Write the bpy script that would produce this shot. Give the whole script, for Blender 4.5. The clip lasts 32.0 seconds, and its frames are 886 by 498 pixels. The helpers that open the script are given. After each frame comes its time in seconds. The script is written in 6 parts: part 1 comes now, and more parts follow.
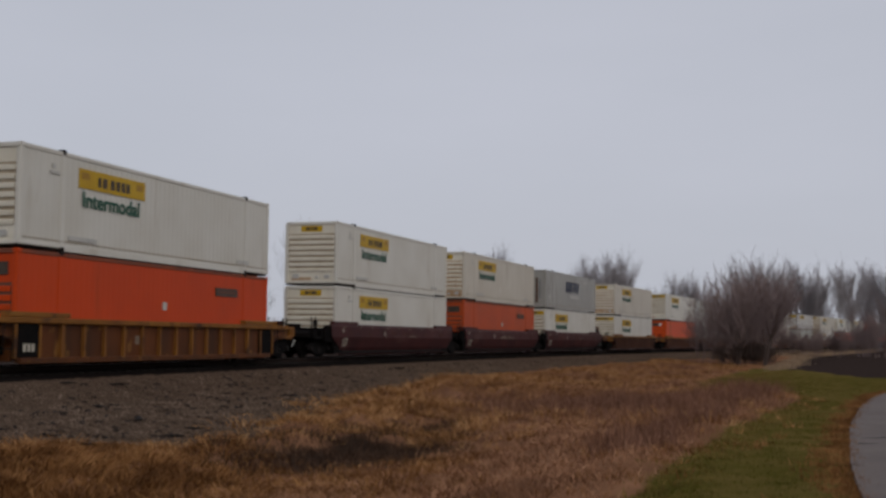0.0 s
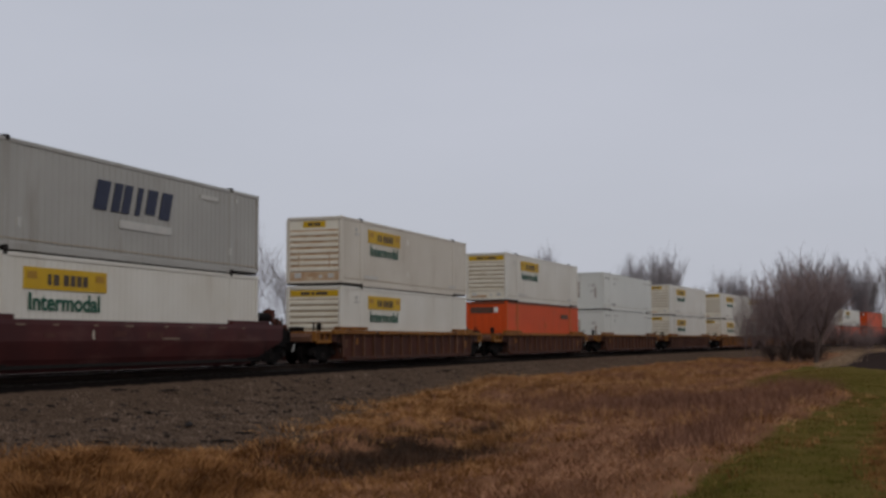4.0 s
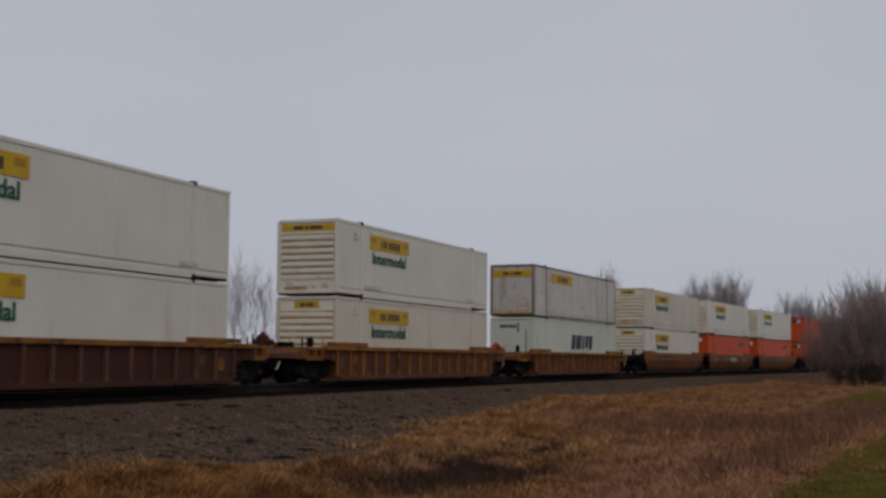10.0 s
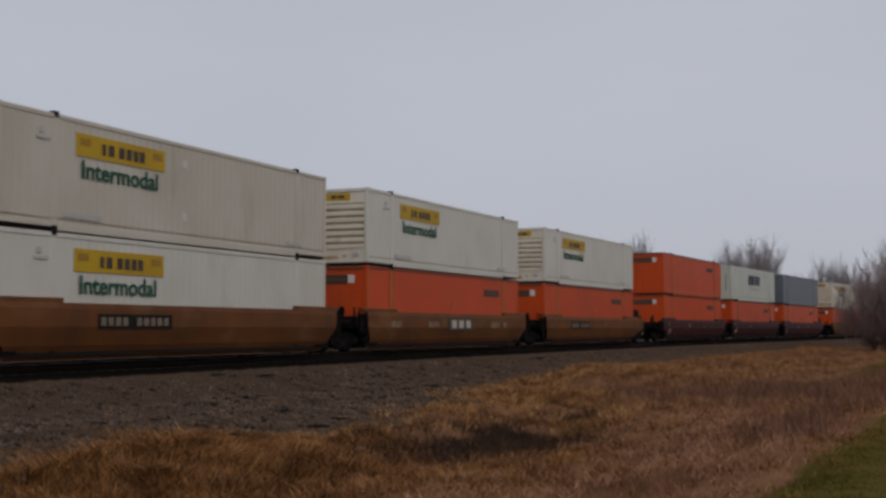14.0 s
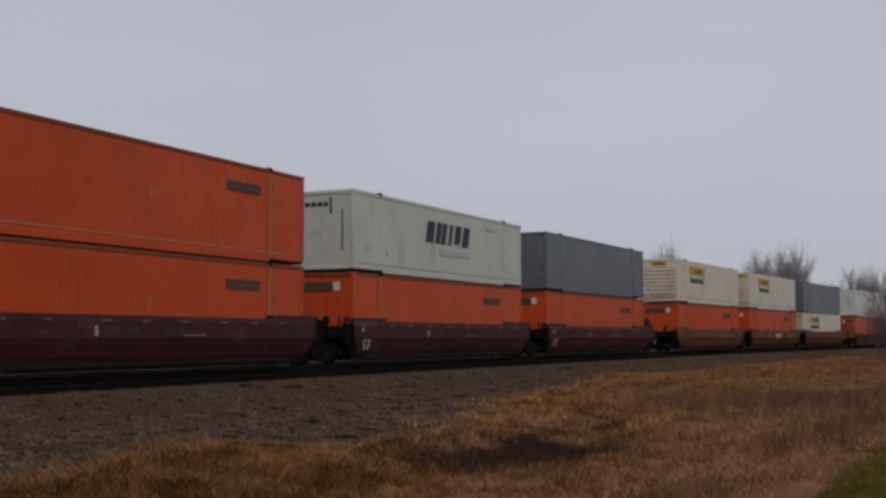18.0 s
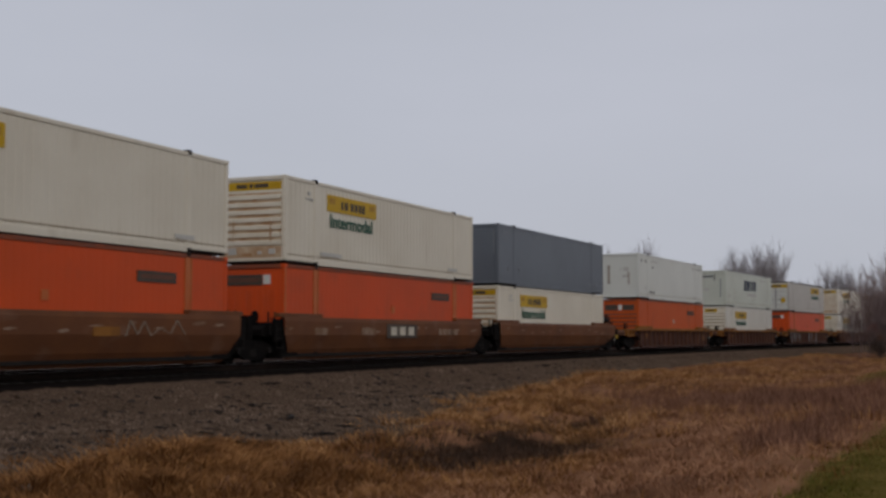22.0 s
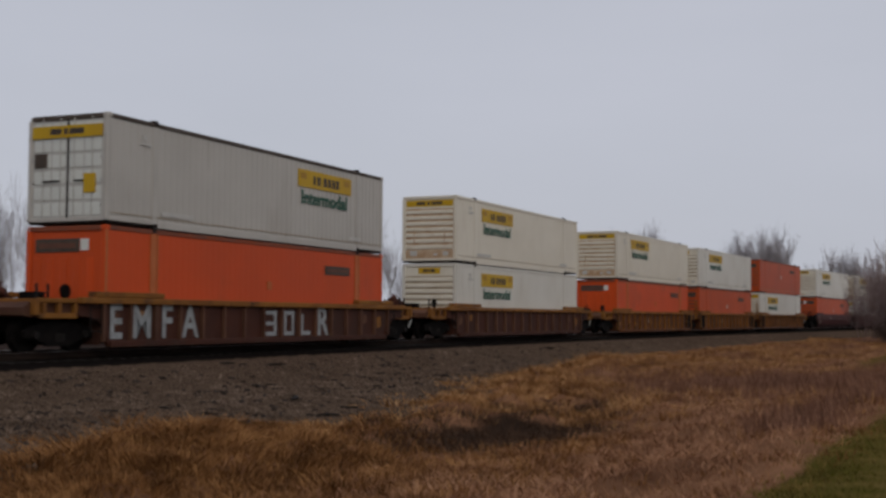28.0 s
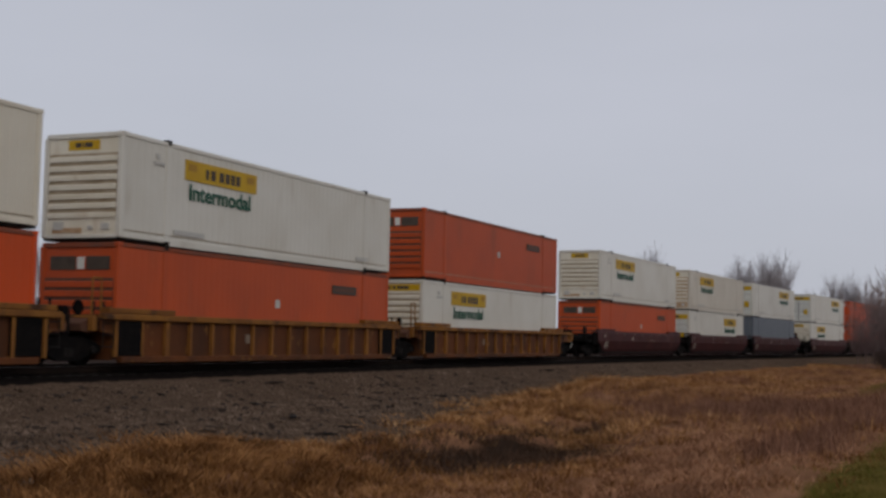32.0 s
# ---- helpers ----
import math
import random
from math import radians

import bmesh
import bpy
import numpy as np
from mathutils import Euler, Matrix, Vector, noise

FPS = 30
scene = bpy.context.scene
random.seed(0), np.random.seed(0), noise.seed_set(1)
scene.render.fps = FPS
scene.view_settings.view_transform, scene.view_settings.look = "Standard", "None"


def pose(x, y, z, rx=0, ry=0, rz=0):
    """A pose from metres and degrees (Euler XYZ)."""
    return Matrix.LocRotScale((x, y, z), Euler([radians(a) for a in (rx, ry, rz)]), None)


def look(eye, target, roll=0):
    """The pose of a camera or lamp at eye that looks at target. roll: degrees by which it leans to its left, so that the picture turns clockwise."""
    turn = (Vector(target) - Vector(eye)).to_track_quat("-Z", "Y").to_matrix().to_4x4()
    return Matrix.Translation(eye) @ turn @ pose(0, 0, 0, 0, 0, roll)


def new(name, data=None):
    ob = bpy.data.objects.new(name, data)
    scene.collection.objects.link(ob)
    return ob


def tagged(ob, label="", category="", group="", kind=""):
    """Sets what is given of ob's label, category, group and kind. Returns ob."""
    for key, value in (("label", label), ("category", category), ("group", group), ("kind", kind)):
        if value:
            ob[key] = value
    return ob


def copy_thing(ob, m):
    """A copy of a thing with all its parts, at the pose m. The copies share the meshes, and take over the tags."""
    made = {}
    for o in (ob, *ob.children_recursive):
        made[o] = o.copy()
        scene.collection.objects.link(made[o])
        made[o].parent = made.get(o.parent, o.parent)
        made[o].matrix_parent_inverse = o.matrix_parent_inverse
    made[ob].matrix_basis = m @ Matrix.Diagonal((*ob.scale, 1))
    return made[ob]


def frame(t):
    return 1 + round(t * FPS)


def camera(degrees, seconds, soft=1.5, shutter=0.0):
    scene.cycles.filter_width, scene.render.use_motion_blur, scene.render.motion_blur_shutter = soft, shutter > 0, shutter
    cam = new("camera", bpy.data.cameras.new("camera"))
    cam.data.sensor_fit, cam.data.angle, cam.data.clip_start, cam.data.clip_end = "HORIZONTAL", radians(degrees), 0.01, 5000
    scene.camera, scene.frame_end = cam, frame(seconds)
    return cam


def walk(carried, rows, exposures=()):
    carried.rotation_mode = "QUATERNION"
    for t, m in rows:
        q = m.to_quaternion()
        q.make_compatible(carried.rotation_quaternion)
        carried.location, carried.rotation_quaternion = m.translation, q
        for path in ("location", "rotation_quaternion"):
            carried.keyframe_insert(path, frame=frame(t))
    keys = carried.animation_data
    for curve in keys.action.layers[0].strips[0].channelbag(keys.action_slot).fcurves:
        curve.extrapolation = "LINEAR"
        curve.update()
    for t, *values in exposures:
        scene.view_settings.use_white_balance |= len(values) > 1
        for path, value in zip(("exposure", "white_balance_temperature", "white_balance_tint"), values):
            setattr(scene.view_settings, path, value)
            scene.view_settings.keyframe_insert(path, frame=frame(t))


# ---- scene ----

# The track runs away along +y and bends gently to the right; the top of the rails is z = 0.
EYE_Z = 0.89
DISTANCE = 21.12      # from the eye to the centre line of the track
LENGTH, WIDTH, HEIGHT = 16.15, 2.59, 2.89   # a 53-foot container
FLOOR_Z = 0.34        # underside of the lower container in its well

# seconds, yaw, pitch, lean to the right (degrees)
TURNS = (
    (0, 14.04, 4.12, -0.63),
    (0.5, 14.06, 4.09, -0.44),
    (1, 13.99, 4.00, -0.45),
    (1.5, 14.14, 3.88, -0.58),
    (2, 14.44, 3.93, -0.64),
    (2.5, 14.61, 4.01, -0.57),
    (3, 14.93, 4.08, -0.43),
    (3.5, 15.41, 4.15, -0.11),
    (5.5, 18.07, 4.38, 0.55),
    (6, 18.25, 4.40, 0.39),
    (6.5, 18.50, 4.35, 0.18),
    (7, 18.67, 4.53, -0.12),
    (7.5, 18.62, 4.84, 0.01),
    (8, 18.57, 5.08, 0.21),
    (8.5, 18.62, 5.26, 0.12),
    (9, 18.68, 5.30, 0.26),
    (9.5, 18.80, 5.23, -0.15),
    (10, 18.97, 5.06, -0.41),
    (10.5, 19.10, 4.94, -0.64),
    (11, 19.10, 4.77, -0.59),
    (11.5, 19.17, 4.50, -0.47),
    (12, 19.32, 4.16, -0.30),
    (12.5, 19.69, 3.89, -0.41),
    (13, 20.06, 3.79, -0.33),
    (13.5, 20.25, 3.71, -0.49),
    (14, 20.43, 3.63, -0.06),
    (14.5, 20.58, 3.57, 0.17),
    (16.5, 21.29, 3.69, -0.06),
    (17, 21.45, 3.80, -0.05),
    (17.5, 21.58, 3.97, 0.19),
    (18, 21.67, 4.10, 0.14),
    (18.5, 21.76, 4.19, 0.18),
    (19, 21.80, 4.23, 0.17),
    (19.5, 21.78, 4.31, -0.35),
    (20, 21.53, 4.20, -0.80),
    (20.5, 21.29, 4.20, -0.73),
    (21, 21.07, 4.16, -0.36),
    (21.5, 20.81, 4.03, -0.32),
    (22, 20.67, 3.97, 0.02),
    (22.5, 20.51, 3.99, -0.14),
    (23, 20.45, 4.16, -0.26),
    (23.5, 20.34, 4.25, -0.37),
    (24, 20.18, 4.14, -0.54),
    (24.5, 20.04, 3.99, -0.69),
    (25, 20.07, 3.72, -0.50),
    (25.5, 20.21, 3.53, -0.53),
    (27.5, 20.70, 3.10, -0.41),
    (28, 20.89, 3.15, -0.31),
    (28.5, 20.92, 3.39, -0.11),
    (29, 21.18, 3.50, -0.14),
    (29.5, 21.60, 3.59, -0.16),
    (30, 21.69, 3.56, -0.01),
    (30.5, 21.53, 3.81, 0.07),
    (31, 21.23, 3.90, -0.20),
    (31.5, 20.97, 3.96, -0.38),
    (32, 20.94, 4.09, -1.15),
)
cam = camera(39.1, 32.0, soft=2.9, shutter=0.15)
walk(cam, [(t, pose(0, 0, EYE_Z, 90 + pitch, 0, yaw) @ pose(0, 0, 0, 0, 0, -lean)) for t, yaw, pitch, lean in TURNS],
     [(0, 0.04), (3, 0.04), (6, 0.03), (7, 0.02), (8, -0.12), (9, -0.13), (11, -0.11), (12, -0.13), (13, -0.04), (19, -0.04), (23, 0.0), (25, -0.06), (28, 0.04), (32, 0.04)])

# ---- sky and light: an overcast winter day, the brighter sky behind the viewer ----
world = bpy.data.worlds.new("overcast_sky")
scene.world = world
world.use_nodes = True
wn, wl = world.node_tree.nodes, world.node_tree.links
wn.clear()
SUN_AZ, SUN_EL = radians(138), radians(34)     # azimuth counted clockwise from +y


def sky_node(kind, **sets):
    n = wn.new(kind)
    for k, v in sets.items():
        n.inputs[k].default_value = v
    return n


w_out, w_bg = wn.new("ShaderNodeOutputWorld"), wn.new("ShaderNodeBackground")
w_sky = wn.new("ShaderNodeTexSky")
w_sky.sky_type, w_sky.sun_disc = "NISHITA", False
w_sky.sun_elevation, w_sky.sun_rotation = SUN_EL, SUN_AZ
w_sky.dust_density, w_sky.air_density = 4.0, 1.0
w_dim = wn.new("ShaderNodeMix"); w_dim.data_type, w_dim.blend_type = "RGBA", "MULTIPLY"
w_dim.inputs["Factor"].default_value = 1.0
w_dim.inputs[7].default_value = (0.10, 0.10, 0.10, 1)
w_co = wn.new("ShaderNodeTexCoord")
w_map = wn.new("ShaderNodeMapping")
w_map.inputs["Scale"].default_value = (1.0, 1.0, 3.2)
w_noise = sky_node("ShaderNodeTexNoise", Scale=1.7, Detail=5.0, Roughness=0.5)
w_ramp = wn.new("ShaderNodeValToRGB")
w_ramp.color_ramp.elements[0].position, w_ramp.color_ramp.elements[1].position = 0.25, 0.75
w_ramp.color_ramp.elements[0].color = (0.455, 0.475, 0.535, 1)
w_ramp.color_ramp.elements[1].color = (0.515, 0.530, 0.600, 1)
w_mix = wn.new("ShaderNodeMix"); w_mix.data_type = "RGBA"
w_mix.inputs["Factor"].default_value = 0.93
wl.new(w_co.outputs["Generated"], w_map.inputs["Vector"])
wl.new(w_map.outputs["Vector"], w_noise.inputs["Vector"])
wl.new(w_noise.outputs["Fac"], w_ramp.inputs["Fac"])
wl.new(w_sky.outputs["Color"], w_dim.inputs[6])
wl.new(w_dim.outputs[2], w_mix.inputs[6])
wl.new(w_ramp.outputs["Color"], w_mix.inputs[7])
wl.new(w_mix.outputs[2], w_bg.inputs["Color"])
w_bg.inputs["Strength"].default_value = 1.0
wl.new(w_bg.outputs[0], w_out.inputs[0])

sun_data = bpy.data.lights.new("sun", "SUN")
sun_data.energy, sun_data.angle, sun_data.color = 0.48, radians(40), (1.0, 0.93, 0.82)
sun = new("sun", sun_data)
sun_way = Vector((math.sin(SUN_AZ) * math.cos(SUN_EL), math.cos(SUN_AZ) * math.cos(SUN_EL), math.sin(SUN_EL)))
sun.matrix_world = look(sun_way * 60, (0, 0, 0))


# ---- materials ----
def material(name, color, second=None, rough=0.6, metal=0.0, scale=3.0, stretch=(1, 1, 1), spread=(0.35, 0.7),
             fine=40.0, fine_amount=0.12, bump=0.0, bump_scale=60.0, vary=0.0, dirt=None, dirt_scale=1.2,
             dirt_range=(0.55, 0.75), dirt_stretch=(1, 1, 0.25), spec=0.22, wear=None, wear_scale=2.4, wear_range=(0.58, 0.68)):
    """Two colours mixed by a broad noise, a fine grain over them, optional dirt streaks and worn patches, relief, and a tone that varies from piece to piece."""
    m = bpy.data.materials.new(name)
    m.use_nodes = True
    nt = m.node_tree
    n, l = nt.nodes, nt.links
    bsdf = n["Principled BSDF"]
    bsdf.inputs["Roughness"].default_value = rough
    bsdf.inputs["Metallic"].default_value = metal
    bsdf.inputs["Specular IOR Level"].default_value = spec
    co = n.new("ShaderNodeTexCoord")

    def noise_of(sc, detail, st, four=False):
        mp = n.new("ShaderNodeMapping")
        mp.inputs["Scale"].default_value = st
        l.new(co.outputs["Object"], mp.inputs["Vector"])
        t = n.new("ShaderNodeTexNoise")
        t.noise_dimensions = "4D"
        t.inputs["Scale"].default_value, t.inputs["Detail"].default_value = sc, detail
        info = n.new("ShaderNodeObjectInfo")
        mul = n.new("ShaderNodeMath"); mul.operation = "MULTIPLY"; mul.inputs[1].default_value = 37.0
        l.new(info.outputs["Random"], mul.inputs[0])
        l.new(mul.outputs[0], t.inputs["W"])
        l.new(mp.outputs["Vector"], t.inputs["Vector"])
        return t

    def ranged(src, a, b, lo, hi):
        r = n.new("ShaderNodeMapRange")
        for k, v in zip((1, 2, 3, 4), (a, b, lo, hi)):
            r.inputs[k].default_value = v
        l.new(src, r.inputs[0])
        return r.outputs[0]

    def mix(fac, a, b, mode="MIX"):
        x = n.new("ShaderNodeMix"); x.data_type, x.blend_type = "RGBA", mode
        for sock, v in ((0, fac), (6, a), (7, b)):
            if isinstance(v, (int, float)):
                x.inputs[sock].default_value = v
            elif isinstance(v, tuple):
                x.inputs[sock].default_value = (*v, 1)
            else:
                l.new(v, x.inputs[sock])
        return x.outputs[2]

    second = second or tuple(c * 0.8 for c in color)
    broad = noise_of(scale, 4, stretch)
    col = mix(ranged(broad.outputs["Fac"], *spread, 0, 1), color, second)
    if dirt:
        streak = noise_of(dirt_scale, 6, dirt_stretch)
        col = mix(ranged(streak.outputs["Fac"], *dirt_range, 0, 0.85), col, dirt)
    if wear:
        patch = noise_of(wear_scale, 7, (1, 1, 0.8))
        col = mix(ranged(patch.outputs["Fac"], *wear_range, 0, 0.9), col, wear)
    if fine_amount:
        g = noise_of(fine, 3, (1, 1, 1))
        grey = n.new("ShaderNodeCombineColor")
        v = ranged(g.outputs["Fac"], 0.3, 0.7, 1 - fine_amount, 1 + fine_amount)
        for k in range(3):
            l.new(v, grey.inputs[k])
        col = mix(1.0, col, grey.outputs[0], "MULTIPLY")
    if vary:
        info = n.new("ShaderNodeObjectInfo")
        grey = n.new("ShaderNodeCombineColor")
        v = ranged(info.outputs["Random"], 0, 1, 1 - vary, 1 + vary)
        for k in range(3):
            l.new(v, grey.inputs[k])
        col = mix(1.0, col, grey.outputs[0], "MULTIPLY")
    l.new(col, bsdf.inputs["Base Color"])
    if bump:
        b = noise_of(bump_scale, 4, (1, 1, 1))
        bm_node = n.new("ShaderNodeBump")
        bm_node.inputs["Strength"].default_value = bump
        bm_node.inputs["Distance"].default_value = 0.02
        l.new(b.outputs["Fac"], bm_node.inputs["Height"])
        l.new(bm_node.outputs[0], bsdf.inputs["Normal"])
    return m


M_WHITE = material("white_paint", (0.619, 0.593, 0.525), (0.550, 0.516, 0.439), 0.42, scale=0.5, dirt=(0.370, 0.301, 0.215), dirt_range=(0.60, 0.88), fine_amount=0.04, vary=0.02, spec=0.5)
M_CREAM = material("aged_white_paint", (0.560, 0.512, 0.428), (0.490, 0.437, 0.352), 0.42, scale=0.5, dirt=(0.327, 0.258, 0.172), dirt_range=(0.58, 0.82), fine_amount=0.05, vary=0.02, spec=0.5)
M_IVORY = material("ivory_paint", (0.655, 0.600, 0.490), (0.590, 0.530, 0.420), 0.42, scale=0.5, dirt=(0.40, 0.32, 0.22), dirt_range=(0.60, 0.88), fine_amount=0.05, vary=0.02, spec=0.5)
M_GREIGE = material("dusty_grey_white_paint", (0.447, 0.417, 0.370), (0.387, 0.357, 0.314), 0.42, scale=0.5, dirt=(0.292, 0.249, 0.198), dirt_range=(0.58, 0.82), fine_amount=0.05, spec=0.5)
M_WORN = material("worn_white_plate", (0.516, 0.494, 0.456), (0.421, 0.396, 0.353), 0.42, scale=0.8, dirt=(0.292, 0.215, 0.146), dirt_range=(0.52, 0.80), dirt_scale=1.6, dirt_stretch=(1, 1, 0.15), fine_amount=0.06, spec=0.5, wear=(0.23, 0.13, 0.085), wear_range=(0.60, 0.74))
M_NOSE = material("warm_white_nose_paint", (0.70, 0.655, 0.545), (0.62, 0.565, 0.445), 0.45, scale=1.2, dirt=(0.42, 0.30, 0.18), dirt_range=(0.60, 0.85), dirt_scale=2.0, fine_amount=0.05, spec=0.4)
M_STAIN = material("brown_stained_paint", (0.36, 0.20, 0.095), (0.54, 0.43, 0.30), 0.7, scale=2.5)
M_PLAIN = material("clean_white_paint", (0.605, 0.612, 0.562), (0.555, 0.560, 0.512), 0.42, scale=0.4, dirt=(0.361, 0.284, 0.206), dirt_range=(0.64, 0.92), fine_amount=0.03, vary=0.02, spec=0.5)
M_GREENISH = material("pale_green_white_paint", (0.530, 0.550, 0.475), (0.472, 0.492, 0.418), 0.42, scale=0.5, dirt=(0.300, 0.275, 0.205), dirt_range=(0.56, 0.80), fine_amount=0.04, spec=0.5)
M_WARMGREY = material("weathered_grey_paint", (0.344, 0.331, 0.297), (0.292, 0.280, 0.249), 0.42, scale=0.5, dirt=(0.215, 0.189, 0.146), fine_amount=0.05, spec=0.5)
M_ORANGE = material("orange_paint", (0.56, 0.066, 0.007), (0.47, 0.060, 0.008), 0.5, scale=0.45, dirt=(0.30, 0.062, 0.020), dirt_range=(0.55, 0.86), dirt_stretch=(1, 0.7, 0.5), fine_amount=0.05, vary=0.05, spec=0.22)
M_VIVID = material("fresh_orange_paint", (0.56, 0.055, 0.004), (0.47, 0.048, 0.005), 0.5, scale=0.45, dirt=(0.27, 0.045, 0.010), dirt_range=(0.6, 0.88), fine_amount=0.05, spec=0.16)
M_ORANGE_RAIL = material("grimy_orange_rail_paint", (0.24, 0.060, 0.026), (0.15, 0.060, 0.040), 0.6, scale=1.5, fine_amount=0.12, spec=0.15)
M_AMBER = material("brownish_orange_paint", (0.50, 0.083, 0.010), (0.42, 0.068, 0.010), 0.5, scale=0.45, dirt=(0.22, 0.055, 0.014), dirt_range=(0.56, 0.85), fine_amount=0.05, spec=0.2)
M_DULL = material("dull_orange_paint", (0.47, 0.072, 0.014), (0.38, 0.062, 0.016), 0.5, scale=0.5, dirt=(0.25, 0.06, 0.022), dirt_range=(0.55, 0.82), fine_amount=0.06, vary=0.04, spec=0.22)
M_GRIME_GAP = material("grime_and_gap_shade", (0.30, 0.235, 0.155), (0.42, 0.35, 0.26), 0.8, scale=2)
M_SLATE = material("slate_grey_paint", (0.112, 0.128, 0.150), (0.094, 0.107, 0.127), 0.45, scale=0.5, dirt=(0.165, 0.172, 0.180), dirt_range=(0.62, 0.88), fine_amount=0.06, spec=0.5)
M_YELLOW = material("yellow_sign_paint", (0.52, 0.325, 0.010), (0.44, 0.26, 0.010), 0.5, scale=1.0, fine_amount=0.05)
M_INK = material("dark_sign_paint", (0.055, 0.04, 0.03), (0.08, 0.06, 0.045), 0.6)
M_GREEN = material("green_lettering", (0.010, 0.075, 0.045), (0.012, 0.09, 0.055), 0.5)
M_NAVY = material("dark_blue_lettering", (0.018, 0.022, 0.045), (0.025, 0.03, 0.06), 0.5)
M_FAINT = material("faint_grey_lettering", (0.43, 0.42, 0.39), (0.50, 0.48, 0.44), 0.6)
M_STEEL = material("dark_steel", (0.020, 0.017, 0.0155), (0.013, 0.011, 0.010), 0.7, scale=4, spec=0.06)
M_GREASE = material("greasy_black_steel", (0.0055, 0.005, 0.005), (0.011, 0.009, 0.008), 0.75, scale=6, spec=0.03)
M_RUSTY = material("rusted_steel", (0.12, 0.06, 0.035), (0.07, 0.04, 0.028), 0.8, scale=5, bump=0.2)
M_CAR_OLD = material("faded_yellow_brown_car_paint", (0.132, 0.042, 0.012), (0.084, 0.028, 0.010), 0.65, spec=0.12, scale=0.9, dirt=(0.052, 0.023, 0.012), dirt_range=(0.40, 0.68), fine_amount=0.10, wear=(0.23, 0.105, 0.026), wear_range=(0.59, 0.67))
M_CAR_RUST = material("rust_brown_car_paint", (0.112, 0.038, 0.017), (0.074, 0.028, 0.015), 0.7, spec=0.12, scale=0.9, dirt=(0.05, 0.026, 0.018), dirt_range=(0.48, 0.78), fine_amount=0.10, wear=(0.20, 0.088, 0.030), wear_range=(0.60, 0.68))
M_CAR_RED = material("faded_red_brown_car_paint", (0.066, 0.023, 0.014), (0.042, 0.0165, 0.0115), 0.7, spec=0.12, scale=0.9, dirt=(0.045, 0.026, 0.020), dirt_range=(0.48, 0.78), fine_amount=0.10)
M_CAR_MAROON = material("dull_maroon_car_paint", (0.066, 0.018, 0.0165), (0.043, 0.0135, 0.0135), 0.6, spec=0.13, scale=0.8, dirt=(0.125, 0.058, 0.050), dirt_range=(0.56, 0.82), dirt_stretch=(1, 0.35, 1), dirt_scale=1.6, fine_amount=0.08)
M_CAR_TAN = material("tan_brown_car_paint", (0.165, 0.060, 0.017), (0.108, 0.042, 0.016), 0.62, spec=0.12, scale=0.7, dirt=(0.215, 0.120, 0.062), dirt_range=(0.56, 0.82), dirt_stretch=(1, 0.6, 1), fine_amount=0.10)
M_CAR_BROWN = material("scuffed_red_brown_car_paint", (0.142, 0.053, 0.020), (0.096, 0.037, 0.017), 0.62, spec=0.12, scale=0.7, dirt=(0.190, 0.105, 0.070), dirt_range=(0.54, 0.80), dirt_stretch=(1, 0.5, 1), dirt_scale=1.5, fine_amount=0.12)
M_CHORD = material("ochre_car_edge_paint", (0.245, 0.104, 0.022), (0.142, 0.056, 0.017), 0.65, spec=0.1, scale=1.1, fine_amount=0.12, wear=(0.052, 0.026, 0.016), wear_scale=1.8, wear_range=(0.55, 0.68))
M_RIB = material("scuffed_rust_rib_paint", (0.125, 0.060, 0.036), (0.078, 0.034, 0.022), 0.7, spec=0.1, scale=1.5, dirt=(0.055, 0.028, 0.02), dirt_range=(0.5, 0.8), vary=0.15)
M_DULLPRINT = material("dull_tan_print", (0.22, 0.165, 0.12), (0.15, 0.11, 0.08), 0.8, scale=6)
M_CHALK = material("pale_spray_paint", (0.33, 0.345, 0.345), (0.20, 0.205, 0.205), 0.7, scale=4, fine_amount=0.15)
M_STENCIL = material("white_stencil_paint", (0.55, 0.50, 0.40), (0.42, 0.37, 0.30), 0.7, scale=6)
M_VALVE = material("dark_rusty_casting", (0.085, 0.030, 0.020), (0.042, 0.018, 0.014), 0.75, scale=5, spec=0.1)
M_PRINT = material("dark_grey_print", (0.20, 0.195, 0.185), (0.27, 0.26, 0.245), 0.6)
M_RAIL = material("rail_steel", (0.026, 0.017, 0.013), (0.017, 0.012, 0.010), 0.8, scale=2, spec=0.05)
M_POLISH = material("polished_steel", (0.42, 0.41, 0.40), (0.36, 0.35, 0.34), 0.28, metal=1.0, scale=2, fine_amount=0.03)
M_TIE = material("creosoted_tie", (0.011, 0.0085, 0.007), (0.020, 0.0155, 0.0125), 0.9, scale=8, stretch=(4, 1, 1), bump=0.4)
M_BARK = material("bark", (0.085, 0.060, 0.050), (0.055, 0.040, 0.035), 0.9, scale=6, stretch=(1, 1, 0.3), bump=0.4)
M_TWIG = material("bare_twig", (0.240, 0.176, 0.164), (0.176, 0.129, 0.120), 0.9, scale=2)
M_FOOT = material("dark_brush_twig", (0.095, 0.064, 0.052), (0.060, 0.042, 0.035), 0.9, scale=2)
# Far twigs are paled: distance haze is put into their colour.
M_FARTWIG = material("haze_paled_twig", (0.335, 0.303, 0.306), (0.26, 0.234, 0.238), 0.9, scale=2)
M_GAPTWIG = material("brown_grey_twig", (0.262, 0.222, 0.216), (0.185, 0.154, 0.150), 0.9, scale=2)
# Bark paled for haze in the same way.
M_FARBARK = material("haze_paled_bark", (0.21, 0.19, 0.185), (0.15, 0.135, 0.13), 0.9, scale=3, stretch=(1, 1, 0.3))


